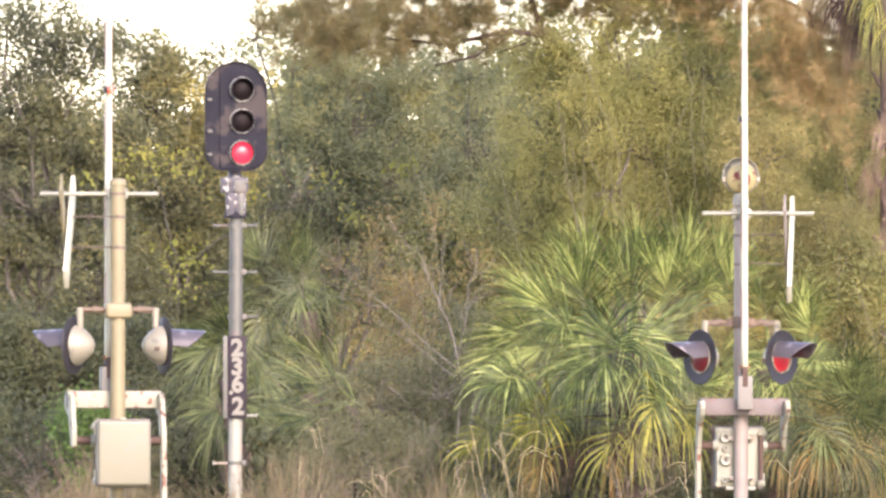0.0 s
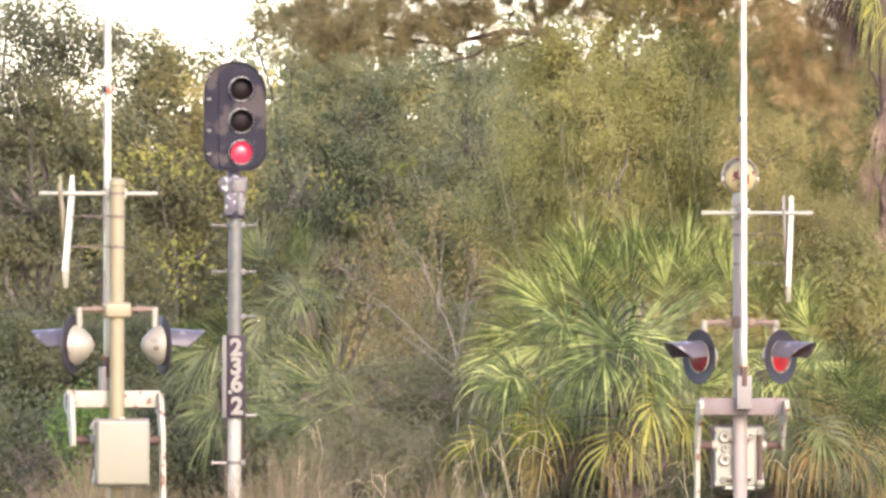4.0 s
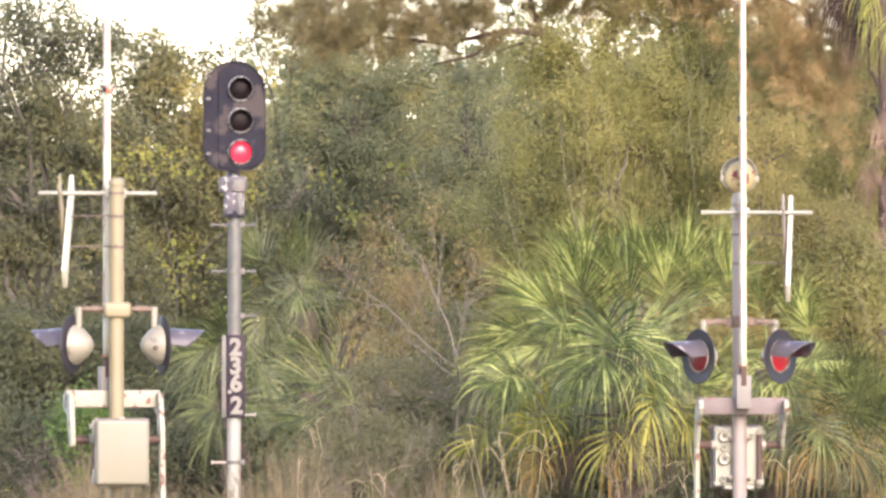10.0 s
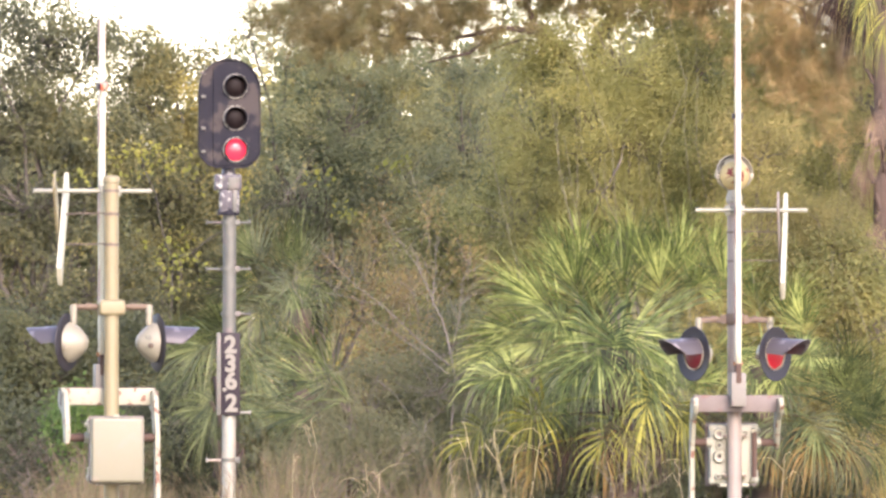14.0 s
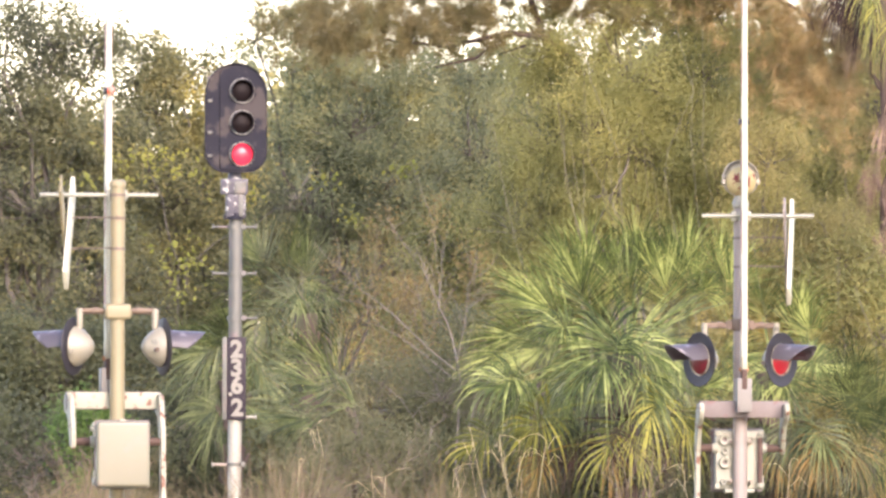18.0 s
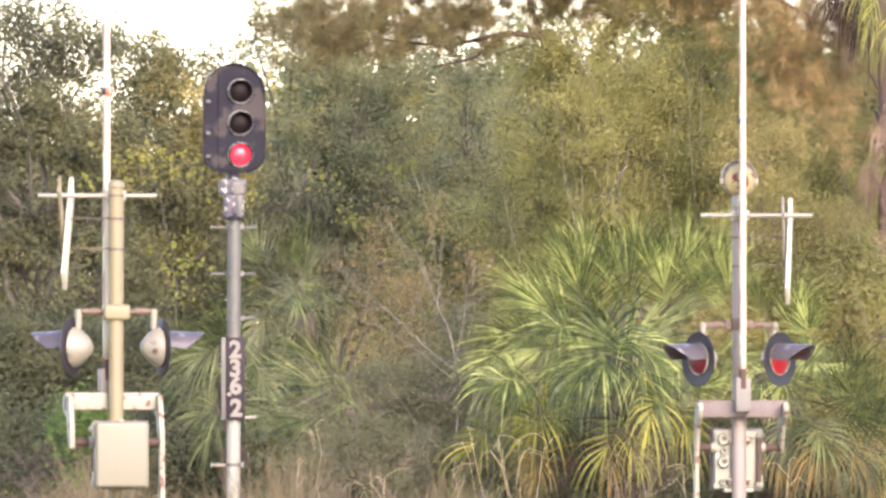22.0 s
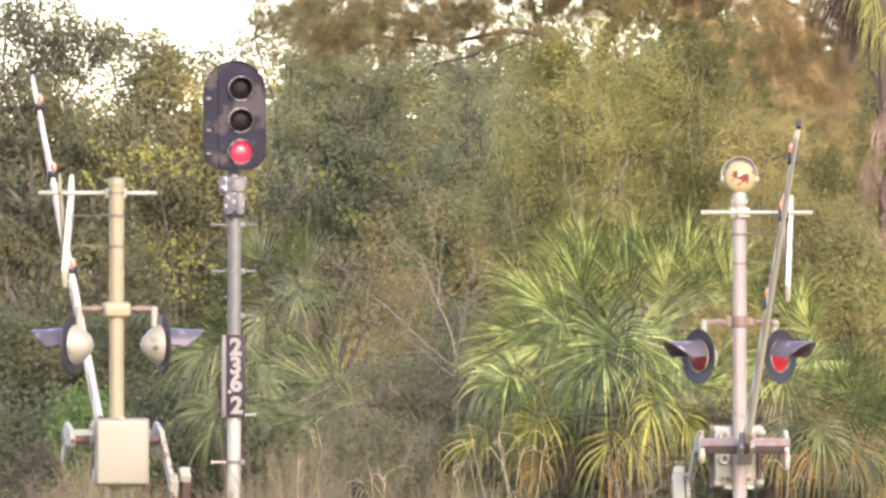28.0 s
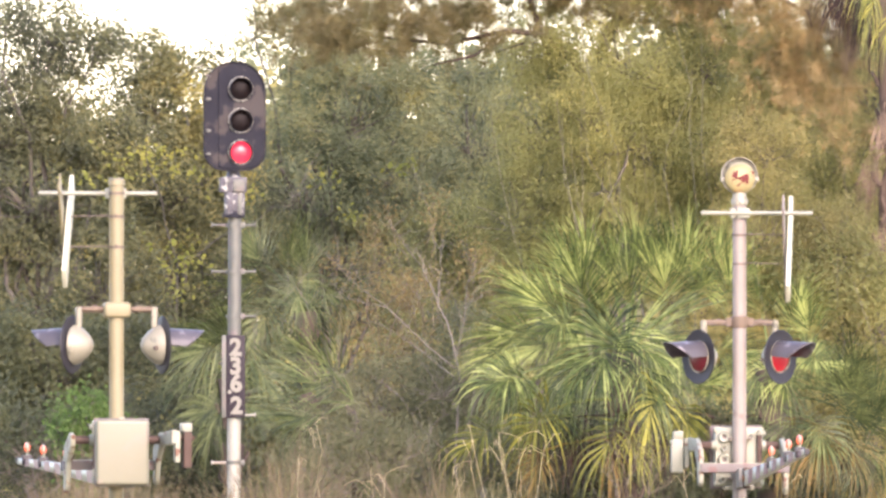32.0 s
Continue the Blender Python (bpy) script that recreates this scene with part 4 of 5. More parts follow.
def plant_all():
    # far dense trees that close the view behind
    far = thing("far_woods", pose(0, 204, 0), "dark mixed woods behind the tree line", "woods", kind="stuff")
    at = []
    for i in range(760):
        x = rng.uniform(-9, 9)
        lim = (6.5 if x > 2.4 else 5.92 if x > 0.4 else 5.9 if x > -1.9 else 5.15) + 0.25 * math.sin(x * 2.1) + 0.2 * math.sin(x * 5.3 + 1)
        z = rng.uniform(0.2, lim)
        at.append(rng.normal(size=(170, 3)) * [0.38, 0.4, 0.33] + [x, rng.uniform(-1.5, 1.5), z])
    for i in range(360):
        at.append(rng.normal(size=(150, 3)) * [0.33, 0.4, 0.28] + [rng.uniform(-9, 9), rng.uniform(-3.5, 0), rng.uniform(0.3, 2.6)])
    part("crown", leaf_mesh("crown", np.concatenate(at), 0.16, LEAF_DARK, 0.65, face=0.8), None, far)

    tree("oak", -4.6, 190, "leafy olive-green oak, thin at the top", [
        (0.0, 0, 4.4, 1.2, 0.9, 0.85, 60), (0.75, -0.2, 4.95, 0.5, 0.5, 0.45, 24), (-0.5, 0, 5.1, 0.7, 0.5, 0.5, 26), (-0.9, 0.2, 3.6, 0.9, 0.8, 0.9, 40), (0.7, -0.3, 3.4, 0.9, 0.8, 0.9, 44),
        (0.05, 0.2, 5.6, 0.75, 0.7, 0.6, 22), (0.15, 0, 6.25, 0.5, 0.6, 0.5, 12), (-0.8, 0, 5.7, 0.5, 0.5, 0.6, 12), (0.6, 0, 6.05, 0.35, 0.4, 0.45, 8), (-0.4, 0, 6.5, 0.45, 0.4, 0.4, 7), (0.1, 0.3, 2.4, 1.2, 0.7, 0.7, 26)],
        LEAF_OLIVE, 0.052, 160, 0.15)
    tree("oak", -3.1, 191, "leafy olive-green oak with yellowing leaves", [
        (0.0, 0, 4.5, 0.9, 0.8, 0.8, 46), (0.6, 0, 3.6, 0.9, 0.8, 0.9, 46), (-0.2, 0, 5.4, 0.6, 0.5, 0.5, 22), (0.5, 0, 5.0, 0.5, 0.5, 0.5, 19), (0.0, 0.1, 5.8, 0.3, 0.3, 0.3, 7), (-0.4, 0, 6.1, 0.4, 0.4, 0.4, 7), (0.1, 0, 5.85, 0.45, 0.3, 0.35, 8), (0.3, 0, 2.6, 1.0, 0.7, 0.8, 36)],
        LEAF_OLIVE, 0.052, 160, 0.15)
    tree("oak", -1.3, 192, "tall leafy oak with reddish thin top", [
        (-0.45, 0, 6.1, 0.42, 0.5, 0.8, 14), (-0.88, 0, 6.4, 0.3, 0.4, 0.55, 6), (0.2, 0, 5.3, 0.85, 0.8, 0.75, 46), (-0.3, 0, 4.5, 0.9, 0.8, 0.8, 46), (0.8, 0, 4.6, 0.8, 0.8, 0.8, 44), (0.2, 0, 6.3, 0.8, 0.6, 0.6, 24), (0.95, 0, 5.8, 0.4, 0.4, 0.4, 20), (0.4, 0, 3.6, 1.3, 0.7, 0.8, 50)],
        LEAF_DARK, 0.038, 240, 0.14)
    tree("oak", 0.4, 193, "dark-leaved oak in the middle of the tree line", [
        (0.0, 0, 5.1, 0.8, 0.8, 0.8, 44), (-0.5, -0.2, 4.4, 0.8, 0.8, 0.8, 40), (0.6, 0, 4.3, 0.8, 0.8, 0.8, 40), (-0.1, 0, 5.95, 0.5, 0.4, 0.45, 12), (0.6, 0, 6.2, 0.6, 0.4, 0.4, 4), (0.0, 0, 3.4, 1.3, 0.8, 0.8, 40)],
        LEAF_DARK, 0.038, 240, 0.14)
    for x, y, top, n, lbl in ((1.15, 184.6, 5.6, 5, "yellow-green willow with thin upright stems"), (2.1, 184.2, 6.4, 6, "yellow-green willow with thin upright stems"), (2.9, 184.5, 6.4, 5, "yellowing willow with pale stems"),
                              (3.75, 185.2, 5.5, 5, "yellowing willow with pale stems"), (4.8, 186, 6.0, 3, "yellowing willow with pale stems"), (4.35, 182.7, 3.3, 3, "low golden-tan willow beside the palms"), (3.55, 182.9, 4.4, 3, "low golden-tan willow beside the palms")):
        tree("willow", x, y, lbl, [
            (0.0, 0, top - 0.6, 0.55, 0.6, 0.75, 36), (-0.3, -0.1, top - 1.5, 0.65, 0.6, 0.8, 44), (0.35, 0.1, top - 1.7, 0.65, 0.6, 0.8, 44), (0.0, 0, top - 2.6, 0.8, 0.6, 0.8, 46), (0, 0, top + 0.35, 0.5, 0.4, 0.5, 22)],
            LEAF_GOLD if top < 5 else LEAF_YELLOW, 0.031, 330, 0.14, BARK, 0.05, wide=0.45, stems=n)

    # pine over the tree tops
    p = thing("pine", pose(1.65, 186, 0), "tall pine with dark crooked limbs and browned needles", "tree")
    part("trunk", tube([bend((0, 1.4, 0), (0, 1.2, 5.4), 0.16, 0.12, 0.02)], 10), PINE_BARK, p)
    limbs = [[((0, 1.2, 5.3), 0.10), ((-0.02, 0.2, 5.5), 0.08), ((-0.1, -1.2, 5.66), 0.055), ((-0.3, -1.5, 5.86), 0.045), ((-0.55, -1.6, 6.06), 0.04), ((-0.95, -1.6, 6.1), 0.028), ((-1.6, -1.6, 5.95), 0.02), ((-2.6, -1.6, 6.05), 0.01)],
             [((0, 1.2, 5.3), 0.10), ((0.05, 0.2, 5.6), 0.085), ((0.16, -1.2, 6.0), 0.075), ((0.3, -1.5, 6.25), 0.065), ((0.7, -1.6, 6.55), 0.055), ((1.6, -1.8, 6.7), 0.03), ((2.4, -1.9, 6.3), 0.016), ((2.7, -1.9, 5.2), 0.008)],
             [((-0.55, -1.6, 6.06), 0.035), ((-0.7, -1.6, 6.5), 0.03), ((-0.9, -1.6, 6.9), 0.02)],
             [((-0.95, -1.6, 6.1), 0.022), ((-1.3, -1.6, 5.82), 0.016), ((-1.75, -1.6, 5.72), 0.01)],
             [((-0.3, -1.5, 5.86), 0.02), ((-0.7, -1.6, 5.98), 0.014), ((-1.05, -1.6, 5.86), 0.007)]]
    for l in limbs:
        part("limb", tube([l], 8), PINE_BARK, p)
    tuf = []
    for cx, cz, rx, rz, n in ((-2.2, 6.25, 0.9, 0.42, 125), (-3.0, 6.1, 0.5, 0.35, 55), (-1.4, 6.35, 0.5, 0.3, 60), (-0.6, 6.85, 0.5, 0.22, 40), (-0.3, 6.5, 0.4, 0.25, 26), (0.05, 6.8, 0.4, 0.25, 40), (-0.3, 7.05, 1.2, 0.3, 100), (1.2, 6.6, 0.8, 0.3, 95), (0.3, 6.35, 0.35, 0.2, 30)):
        tuf.append(rng.normal(size=(n, 3)) * [rx * 0.6, 0.35, rz * 0.55] + [cx, -1.6, cz])
    part("crown", needle_mesh("crown", np.repeat(np.concatenate(tuf), 2, 0) + rng.normal(size=(2 * sum(map(len, tuf)), 3)) * 0.1, 0.22, 48, NEEDLE, 0.0036), None, p)
    tuf = []
    for cx, cz, rx, rz, n in ((2.1, 6.25, 0.7, 0.4, 60), (2.5, 5.8, 0.6, 0.5, 46), (2.75, 5.2, 0.4, 0.5, 30), (2.2, 5.4, 0.5, 0.4, 22), (1.7, 6.6, 0.6, 0.3, 44), (2.7, 6.2, 0.5, 0.4, 34), (0.35, 6.75, 0.4, 0.2, 30), (-0.35, 6.72, 0.5, 0.16, 40)):
        tuf.append(rng.normal(size=(int(2.0 * n), 3)) * [rx * 0.6, 0.3, rz * 0.6] + [cx, -1.9 if cx > 1 else -1.6, cz])
    part("crown", needle_mesh("crown", np.concatenate(tuf), 0.23, 46, NEEDLE_BROWN, 0.003), None, p, "orange-brown dying needles")

    # palms, fan by fan
    upright = ((-0.44, 0.25, 2.91, 100, 0.1, 0.99, 62, 0.10), (0.02, 0.20, 2.92, 86, 0.1, 0.90, 52, 0.10), (0.75, 0.35, 3.07, 92, 0.1, 0.81, 50, 0.12), (0.44, 0.30, 2.98, 96, 0.15, 0.84, 60, 0.14),
        (1.07, 0.40, 3.01, 78, 0.1, 0.84, 60, 0.15), (-0.13, 0.55, 3.19, 90, 0, 0.72, 60, 0.16), (0.26, 0.60, 3.29, 84, 0, 0.63, 65, 0.18), (-0.56, 0.55, 3.13, 112, 0, 0.78, 55, 0.16),
        (-0.29, 0.10, 2.83, 72, 0.2, 0.72, 50, 0.12),
        (0.55, 0.55, 3.22, 95, 0, 0.82, 55, 0.14), (0.98, 0.60, 3.25, 88, 0, 0.80, 55, 0.15))
    back_row = ((-0.38, 0.62, 3.15, 98, 0, 0.98, 48, 0.34), (0.12, 0.66, 3.25, 90, 0, 0.95, 52, 0.38), (0.62, 0.66, 3.2, 84, 0, 0.98, 48, 0.36), (1.1, 0.6, 3.1, 80, 0, 0.9, 50, 0.4))
    spreading = ((-0.62, 0.05, 2.83, 152, 0.2, 1.06, 48, 0.16), (-0.86, 0.30, 2.92, 140, 0.1, 0.84, 45, 0.14), (-0.98, 0.25, 2.65, 178, 0, 0.84, 55, 0.12), (-1.13, 0.35, 2.53, 195, 0, 0.78, 50, 0.15),
        (-0.74, 0.20, 2.59, 205, 0.1, 0.72, 55, 0.20), (-0.59, -0.20, 2.76, 185, 0.4, 0.63, 110, 0.75), (0.83, -0.05, 3.07, 85, 0.4, 0.51, 130, 0.95), (0.26, -0.10, 2.65, 340, 0.3, 0.78, 60, 0.50),
        (0.98, 0.10, 2.47, 355, 0.2, 0.78, 60, 0.40), (0.50, 0.20, 2.59, 300, 0.1, 0.84, 70, 0.50))
    weeping = ((-0.23, -0.40, 2.70, 268, 0.45, 1.22, 150, 1.05), (0.03, -0.30, 2.71, 312, 0.35, 0.99, 75, 0.8), (-1.12, -0.25, 2.22, 198, 0.3, 0.85, 105, 0.9), (-1.01, -0.10, 2.17, 225, 0.2, 0.90, 80, 0.50),
        (-0.65, 0.10, 2.26, 240, 0.1, 0.84, 70, 0.50), (0.26, 0.20, 2.35, 275, 0.1, 0.84, 80, 0.50), (0.68, 0.00, 2.05, 20, 0.2, 0.66, 50, 0.30), (-0.71, -0.10, 1.84, 305, 0.2, 0.60, 70, 0.70),
        (-0.35, -0.32, 2.45, 235, 0.4, 0.95, 70, 0.9), (0.12, -0.25, 2.4, 290, 0.35, 0.95, 70, 0.9))
    paling = ((-0.82, -0.35, 1.82, 218, 0.3, 0.90, 105, 0.75), (0.32, -0.45, 2.05, 255, 0.35, 0.99, 95, 0.85), (-0.09, -0.50, 1.66, 240, 0.35, 0.90, 78, 0.80), (0.56, -0.20, 1.87, 300, 0.2, 0.84, 60, 0.70),
        (0.02, -0.30, 1.60, 290, 0.3, 0.72, 60, 0.80), (-1.43, 0.10, 1.63, 215, 0.2, 0.78, 80, 0.70))
    yellowed = ((-0.15, -0.40, 1.48, 262, 0.25, 0.75, 50, 0.90), (-0.89, -0.10, 1.39, 250, 0.2, 0.66, 70, 0.90))
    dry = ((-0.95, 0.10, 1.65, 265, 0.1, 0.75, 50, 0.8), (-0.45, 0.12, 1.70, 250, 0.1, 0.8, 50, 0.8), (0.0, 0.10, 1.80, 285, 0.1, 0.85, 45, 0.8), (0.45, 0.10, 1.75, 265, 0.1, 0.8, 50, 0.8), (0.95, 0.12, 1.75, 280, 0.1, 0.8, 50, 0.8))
    palm(1.95, 177, 2.45, 0.17, "bushy young cabbage palm with arching fan leaves and yellowed lower fronds", ((FROND, "", upright), (FROND, "", back_row), (FROND, "", spreading), (FROND, "", weeping), (FROND_MID, "paling yellow-green frond", paling), (FROND_OLD, "yellowed lower frond", yellowed), (FROND_BROWN_SHADE, "dead brown frond, shade darkened into its colour", dry),))
    upright = ((-0.10, 0.30, 2.86, 100, 0.1, 0.79, 60, 0.20), (0.21, 0.30, 2.74, 70, 0.1, 0.73, 60, 0.20), (0.45, 0.20, 2.61, 110, 0.1, 0.73, 60, 0.25))
    spreading = ((0.36, -0.10, 2.46, 330, 0.3, 0.70, 140, 0.60), (0.12, 0.00, 2.37, 275, 0.3, 0.82, 110, 0.60), (-0.10, 0.10, 2.49, 262, 0.2, 0.85, 80, 0.50))
    greyish = ((0.69, -0.20, 2.00, 55, 0.2, 0.76, 95, 0.12), (0.45, -0.10, 2.07, 20, 0.2, 0.85, 60, 0.30), (0.94, 0.00, 2.07, 100, 0.1, 0.73, 80, 0.15), (0.69, -0.10, 1.88, 340, 0.1, 0.73, 60, 0.40),
        (1.0, -0.25, 1.95, 150, 0.3, 0.7, 130, 0.10))
    paling = ((0.45, -0.30, 1.73, 300, 0.3, 0.82, 85, 0.75), (0.18, -0.20, 1.79, 275, 0.3, 0.88, 70, 0.70), (-0.13, -0.10, 1.64, 262, 0.3, 0.73, 80, 0.80))
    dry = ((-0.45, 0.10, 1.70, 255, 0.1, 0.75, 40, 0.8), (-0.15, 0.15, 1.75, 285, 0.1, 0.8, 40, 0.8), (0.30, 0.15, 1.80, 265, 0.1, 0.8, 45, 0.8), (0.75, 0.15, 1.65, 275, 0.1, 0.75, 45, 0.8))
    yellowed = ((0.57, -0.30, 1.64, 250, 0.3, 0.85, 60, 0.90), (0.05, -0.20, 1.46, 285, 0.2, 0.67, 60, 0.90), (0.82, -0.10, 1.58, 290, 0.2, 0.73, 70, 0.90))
    palm(3.55, 179, 2.3, 0.15, "cabbage palm with weeping green fan leaves beside the gate", ((FROND, "", upright), (FROND, "", spreading), (FROND_GREY_SHADE, "", greyish), (FROND_GREY_SHADE, "", paling), (FROND_OLD, "yellowed lower frond", yellowed), (FROND_BROWN_SHADE, "dead brown frond, shade darkened into its colour", dry),))
    spreading = ((0.07, 0.00, 1.65, 60, 0.2, 0.74, 90, 0.25), (0.22, 0.10, 1.77, 110, 0.1, 0.80, 80, 0.20), (0.04, -0.20, 1.46, 250, 0.2, 0.74, 90, 0.60), (0.28, -0.10, 1.40, 230, 0.2, 0.74, 80, 0.60),
        (-0.15, 0.00, 1.22, 130, 0.2, 0.68, 60, 0.50))
    yellowed = ((-0.21, -0.10, 1.46, 230, 0.2, 0.74, 70, 0.90), (0.10, -0.10, 1.22, 270, 0.2, 0.61, 70, 0.90))
    palm(4.55, 180.5, 1.3, 0.12, "low palmetto with spiky fan leaves and brown lower fronds", ((FROND_GREY_SHADE, "", spreading), (FROND_OLD, "yellowed lower frond", yellowed),))
    greyish = ((-0.23, 0.20, 3.40, 82, 0.1, 0.75, 55, 0.10), (0.01, 0.30, 3.34, 100, 0, 0.72, 50, 0.12), (-0.45, 0.40, 3.46, 125, 0, 0.75, 60, 0.15), (-0.11, -0.20, 3.31, 275, 0.35, 0.72, 100, 0.60),
        (0.11, 0.00, 3.28, 320, 0.2, 0.68, 70, 0.50), (-0.45, 0.10, 3.24, 172, 0.2, 0.84, 50, 0.16), (-0.58, 0.20, 3.09, 195, 0.1, 0.81, 55, 0.25), (0.36, 0.20, 3.15, 20, 0.1, 0.62, 60, 0.30),
        (-0.39, 0.30, 3.03, 240, 0.1, 0.81, 70, 0.40), (-0.02, 0.30, 3.03, 290, 0.1, 0.81, 70, 0.40))
    palm(-1.5, 182.5, 2.95, 0.12, "palmetto with upright grey-green fan leaves", ((FROND_GREY_SHADE, "", greyish),), dense=0.58)
    greyish = ((0.03, 0.10, 2.69, 165, 0.2, 0.80, 45, 0.22), (0.06, 0.20, 2.57, 120, 0.1, 0.74, 60, 0.20), (0.18, 0.30, 2.63, 250, 0.1, 0.86, 70, 0.40), (-0.06, 0.20, 2.32, 260, 0.1, 0.80, 80, 0.40),
        (0.25, 0.30, 2.39, 300, 0.1, 0.74, 70, 0.40), (-0.49, 0.30, 2.39, 100, 0.1, 0.61, 60, 0.20))
    spiky = ((-0.09, -0.30, 2.60, 205, 0.3, 0.92, 62, 0.42), (-0.25, -0.20, 2.39, 225, 0.3, 0.80, 60, 0.50), (-0.06, -0.40, 1.92, 200, 0.3, 0.80, 55, 0.60), (-0.12, -0.30, 1.77, 235, 0.3, 0.74, 60, 0.70),
        (0.06, -0.10, 2.02, 320, 0.2, 0.68, 60, 0.50))
    palm(-2.3, 180.5, 2.2, 0.12, "palmetto with drooping green fan leaves behind the signal", ((FROND_GREY_SHADE, "", greyish), (FROND_GREY_SHADE, "", spiky),), dense=0.58)
    greyish = ((-0.19, 0.00, 2.07, 165, 0.25, 1.01, 52, 0.06), (-0.13, 0.10, 2.20, 140, 0.2, 0.86, 55, 0.08), (-0.31, -0.10, 1.80, 188, 0.25, 0.92, 45, 0.12), (-0.50, 0.20, 1.89, 215, 0.1, 0.74, 60, 0.20), (-0.37, 0.40, 2.38, 150, 0.1, 0.67, 60, 0.20))
    palm(-0.95, 178.7, 1.9, 0.022, "palmetto with straight spiky leaves among grey shrubs", ((FROND_GREY_SHADE, "", greyish),), dense=0.58)
    hanging = ((-0.10, -0.30, 6.45, 248, 0.3, 0.72, 40, 0.80), (0.06, -0.30, 6.28, 258, 0.3, 0.81, 34, 0.90), (-0.20, -0.25, 6.75, 262, 0.3, 0.80, 40, 0.70))
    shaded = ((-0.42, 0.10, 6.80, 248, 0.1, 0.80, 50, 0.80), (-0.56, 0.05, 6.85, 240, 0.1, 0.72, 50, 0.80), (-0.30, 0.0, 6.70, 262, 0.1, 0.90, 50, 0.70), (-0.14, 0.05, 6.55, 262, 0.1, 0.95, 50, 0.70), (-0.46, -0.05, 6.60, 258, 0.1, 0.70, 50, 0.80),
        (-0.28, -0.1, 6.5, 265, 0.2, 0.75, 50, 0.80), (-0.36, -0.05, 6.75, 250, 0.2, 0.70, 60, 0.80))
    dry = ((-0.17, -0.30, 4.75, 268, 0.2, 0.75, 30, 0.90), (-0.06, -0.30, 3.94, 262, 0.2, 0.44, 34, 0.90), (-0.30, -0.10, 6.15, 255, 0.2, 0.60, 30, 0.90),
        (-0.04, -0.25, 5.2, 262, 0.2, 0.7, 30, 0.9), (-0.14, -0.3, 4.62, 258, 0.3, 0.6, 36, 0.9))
    palm(4.91, 183.5, 6.5, 0.085, "tall cabbage palm with hanging fronds and dead skirt", ((FROND_MID, "", hanging), (FROND_BROWN_SHADE, "dead brown frond, shade darkened into its colour", shaded), (FROND_DEAD, "dry beige hanging frond", dry),))
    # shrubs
    # Added undergrowth: its dark leaves stand for the shade under the palms.
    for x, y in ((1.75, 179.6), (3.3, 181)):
        tree("shrub", x, y, "undergrowth behind the palms, leaves coloured dark as their shade", [(0, 0, 1.5, 0.75, 0.3, 0.6, 40), (0.35, 0, 0.9, 0.7, 0.3, 0.5, 26), (-0.4, 0, 1.0, 0.7, 0.3, 0.5, 26)], LEAF_DEEP_SHADE, 0.055, 110, 0.15, BARK, 0.03, 0.4, 0.5, "shrub")
    tree("shrub", -0.75, 181, "grey-green twiggy shrub in dry grass", [(0, 0, 1.9, 0.7, 0.5, 0.55, 50), (-0.5, 0, 1.4, 0.6, 0.5, 0.5, 34), (0.4, 0, 1.3, 0.6, 0.5, 0.5, 34)], LEAF_GREY, 0.05, 100, 0.13, TWIG, 0.03, 0.4, 0.35, "shrub")
    tree("shrub", 0.3, 181, "grey-green twiggy shrub in dry grass", [(0, 0, 1.7, 0.6, 0.5, 0.6, 40), (-0.1, 0, 2.6, 0.4, 0.4, 0.5, 20)], LEAF_GREY, 0.05, 100, 0.13, TWIG, 0.03, 0.4, 0.35, "shrub")
    tree("shrub", -4.5, 181, "olive shrub below the trees, shade in its leaf colour", [(0, 0, 1.4, 0.9, 0.5, 0.5, 40), (0.9, 0, 1.7, 0.6, 0.4, 0.5, 16), (-0.7, 0, 1.9, 0.5, 0.4, 0.6, 12)], LEAF_DEEP_SHADE, 0.06, 60, 0.16, TWIG, 0.03, 0.4, 0.5, "shrub")
    tree("shrub", -4.35, 184, "dense green shrub under the oaks, shade in its leaf colour", [(0, 0, 2.3, 0.8, 0.5, 0.7, 44), (0.7, 0, 2.4, 0.6, 0.4, 0.6, 30), (-0.6, 0, 2.5, 0.5, 0.4, 0.7, 26), (0.2, 0, 1.4, 1.2, 0.4, 0.5, 30)], LEAF_DEEP_SHADE, 0.055, 120, 0.15, BARK, 0.03, 0.4, 0.5, "shrub")
    tree("shrub", -2.95, 185.5, "dense green shrub under the oaks, shade in its leaf colour", [(0, 0, 1.6, 0.7, 0.4, 0.6, 36), (0.5, 0, 1.0, 0.6, 0.4, 0.5, 26), (-0.5, 0, 1.1, 0.6, 0.4, 0.5, 26)], LEAF_DEEP_SHADE, 0.055, 110, 0.15, BARK, 0.03, 0.4, 0.5, "shrub")
    tree("shrub", -3.85, 179, "small fresh green leafy shrub in the grass", [(0, 0, 1.75, 0.32, 0.3, 0.25, 14), (0.1, 0, 1.35, 0.4, 0.3, 0.3, 12)], LEAF_BRIGHT, 0.06, 70, 0.12, TWIG, 0.02, 0.4, 0.5, "shrub")
    tree("shrub", 0.35, 186, "yellow-green shrub below the trees", [(0, 0, 3.7, 0.7, 0.5, 0.6, 50), (0.4, 0, 3.0, 0.8, 0.5, 0.6, 44), (-0.4, 0, 2.6, 0.7, 0.5, 0.7, 36)], LEAF_YELLOW, 0.055, 100, 0.15, TWIG, 0.04, 0.6, 0.45, "shrub")
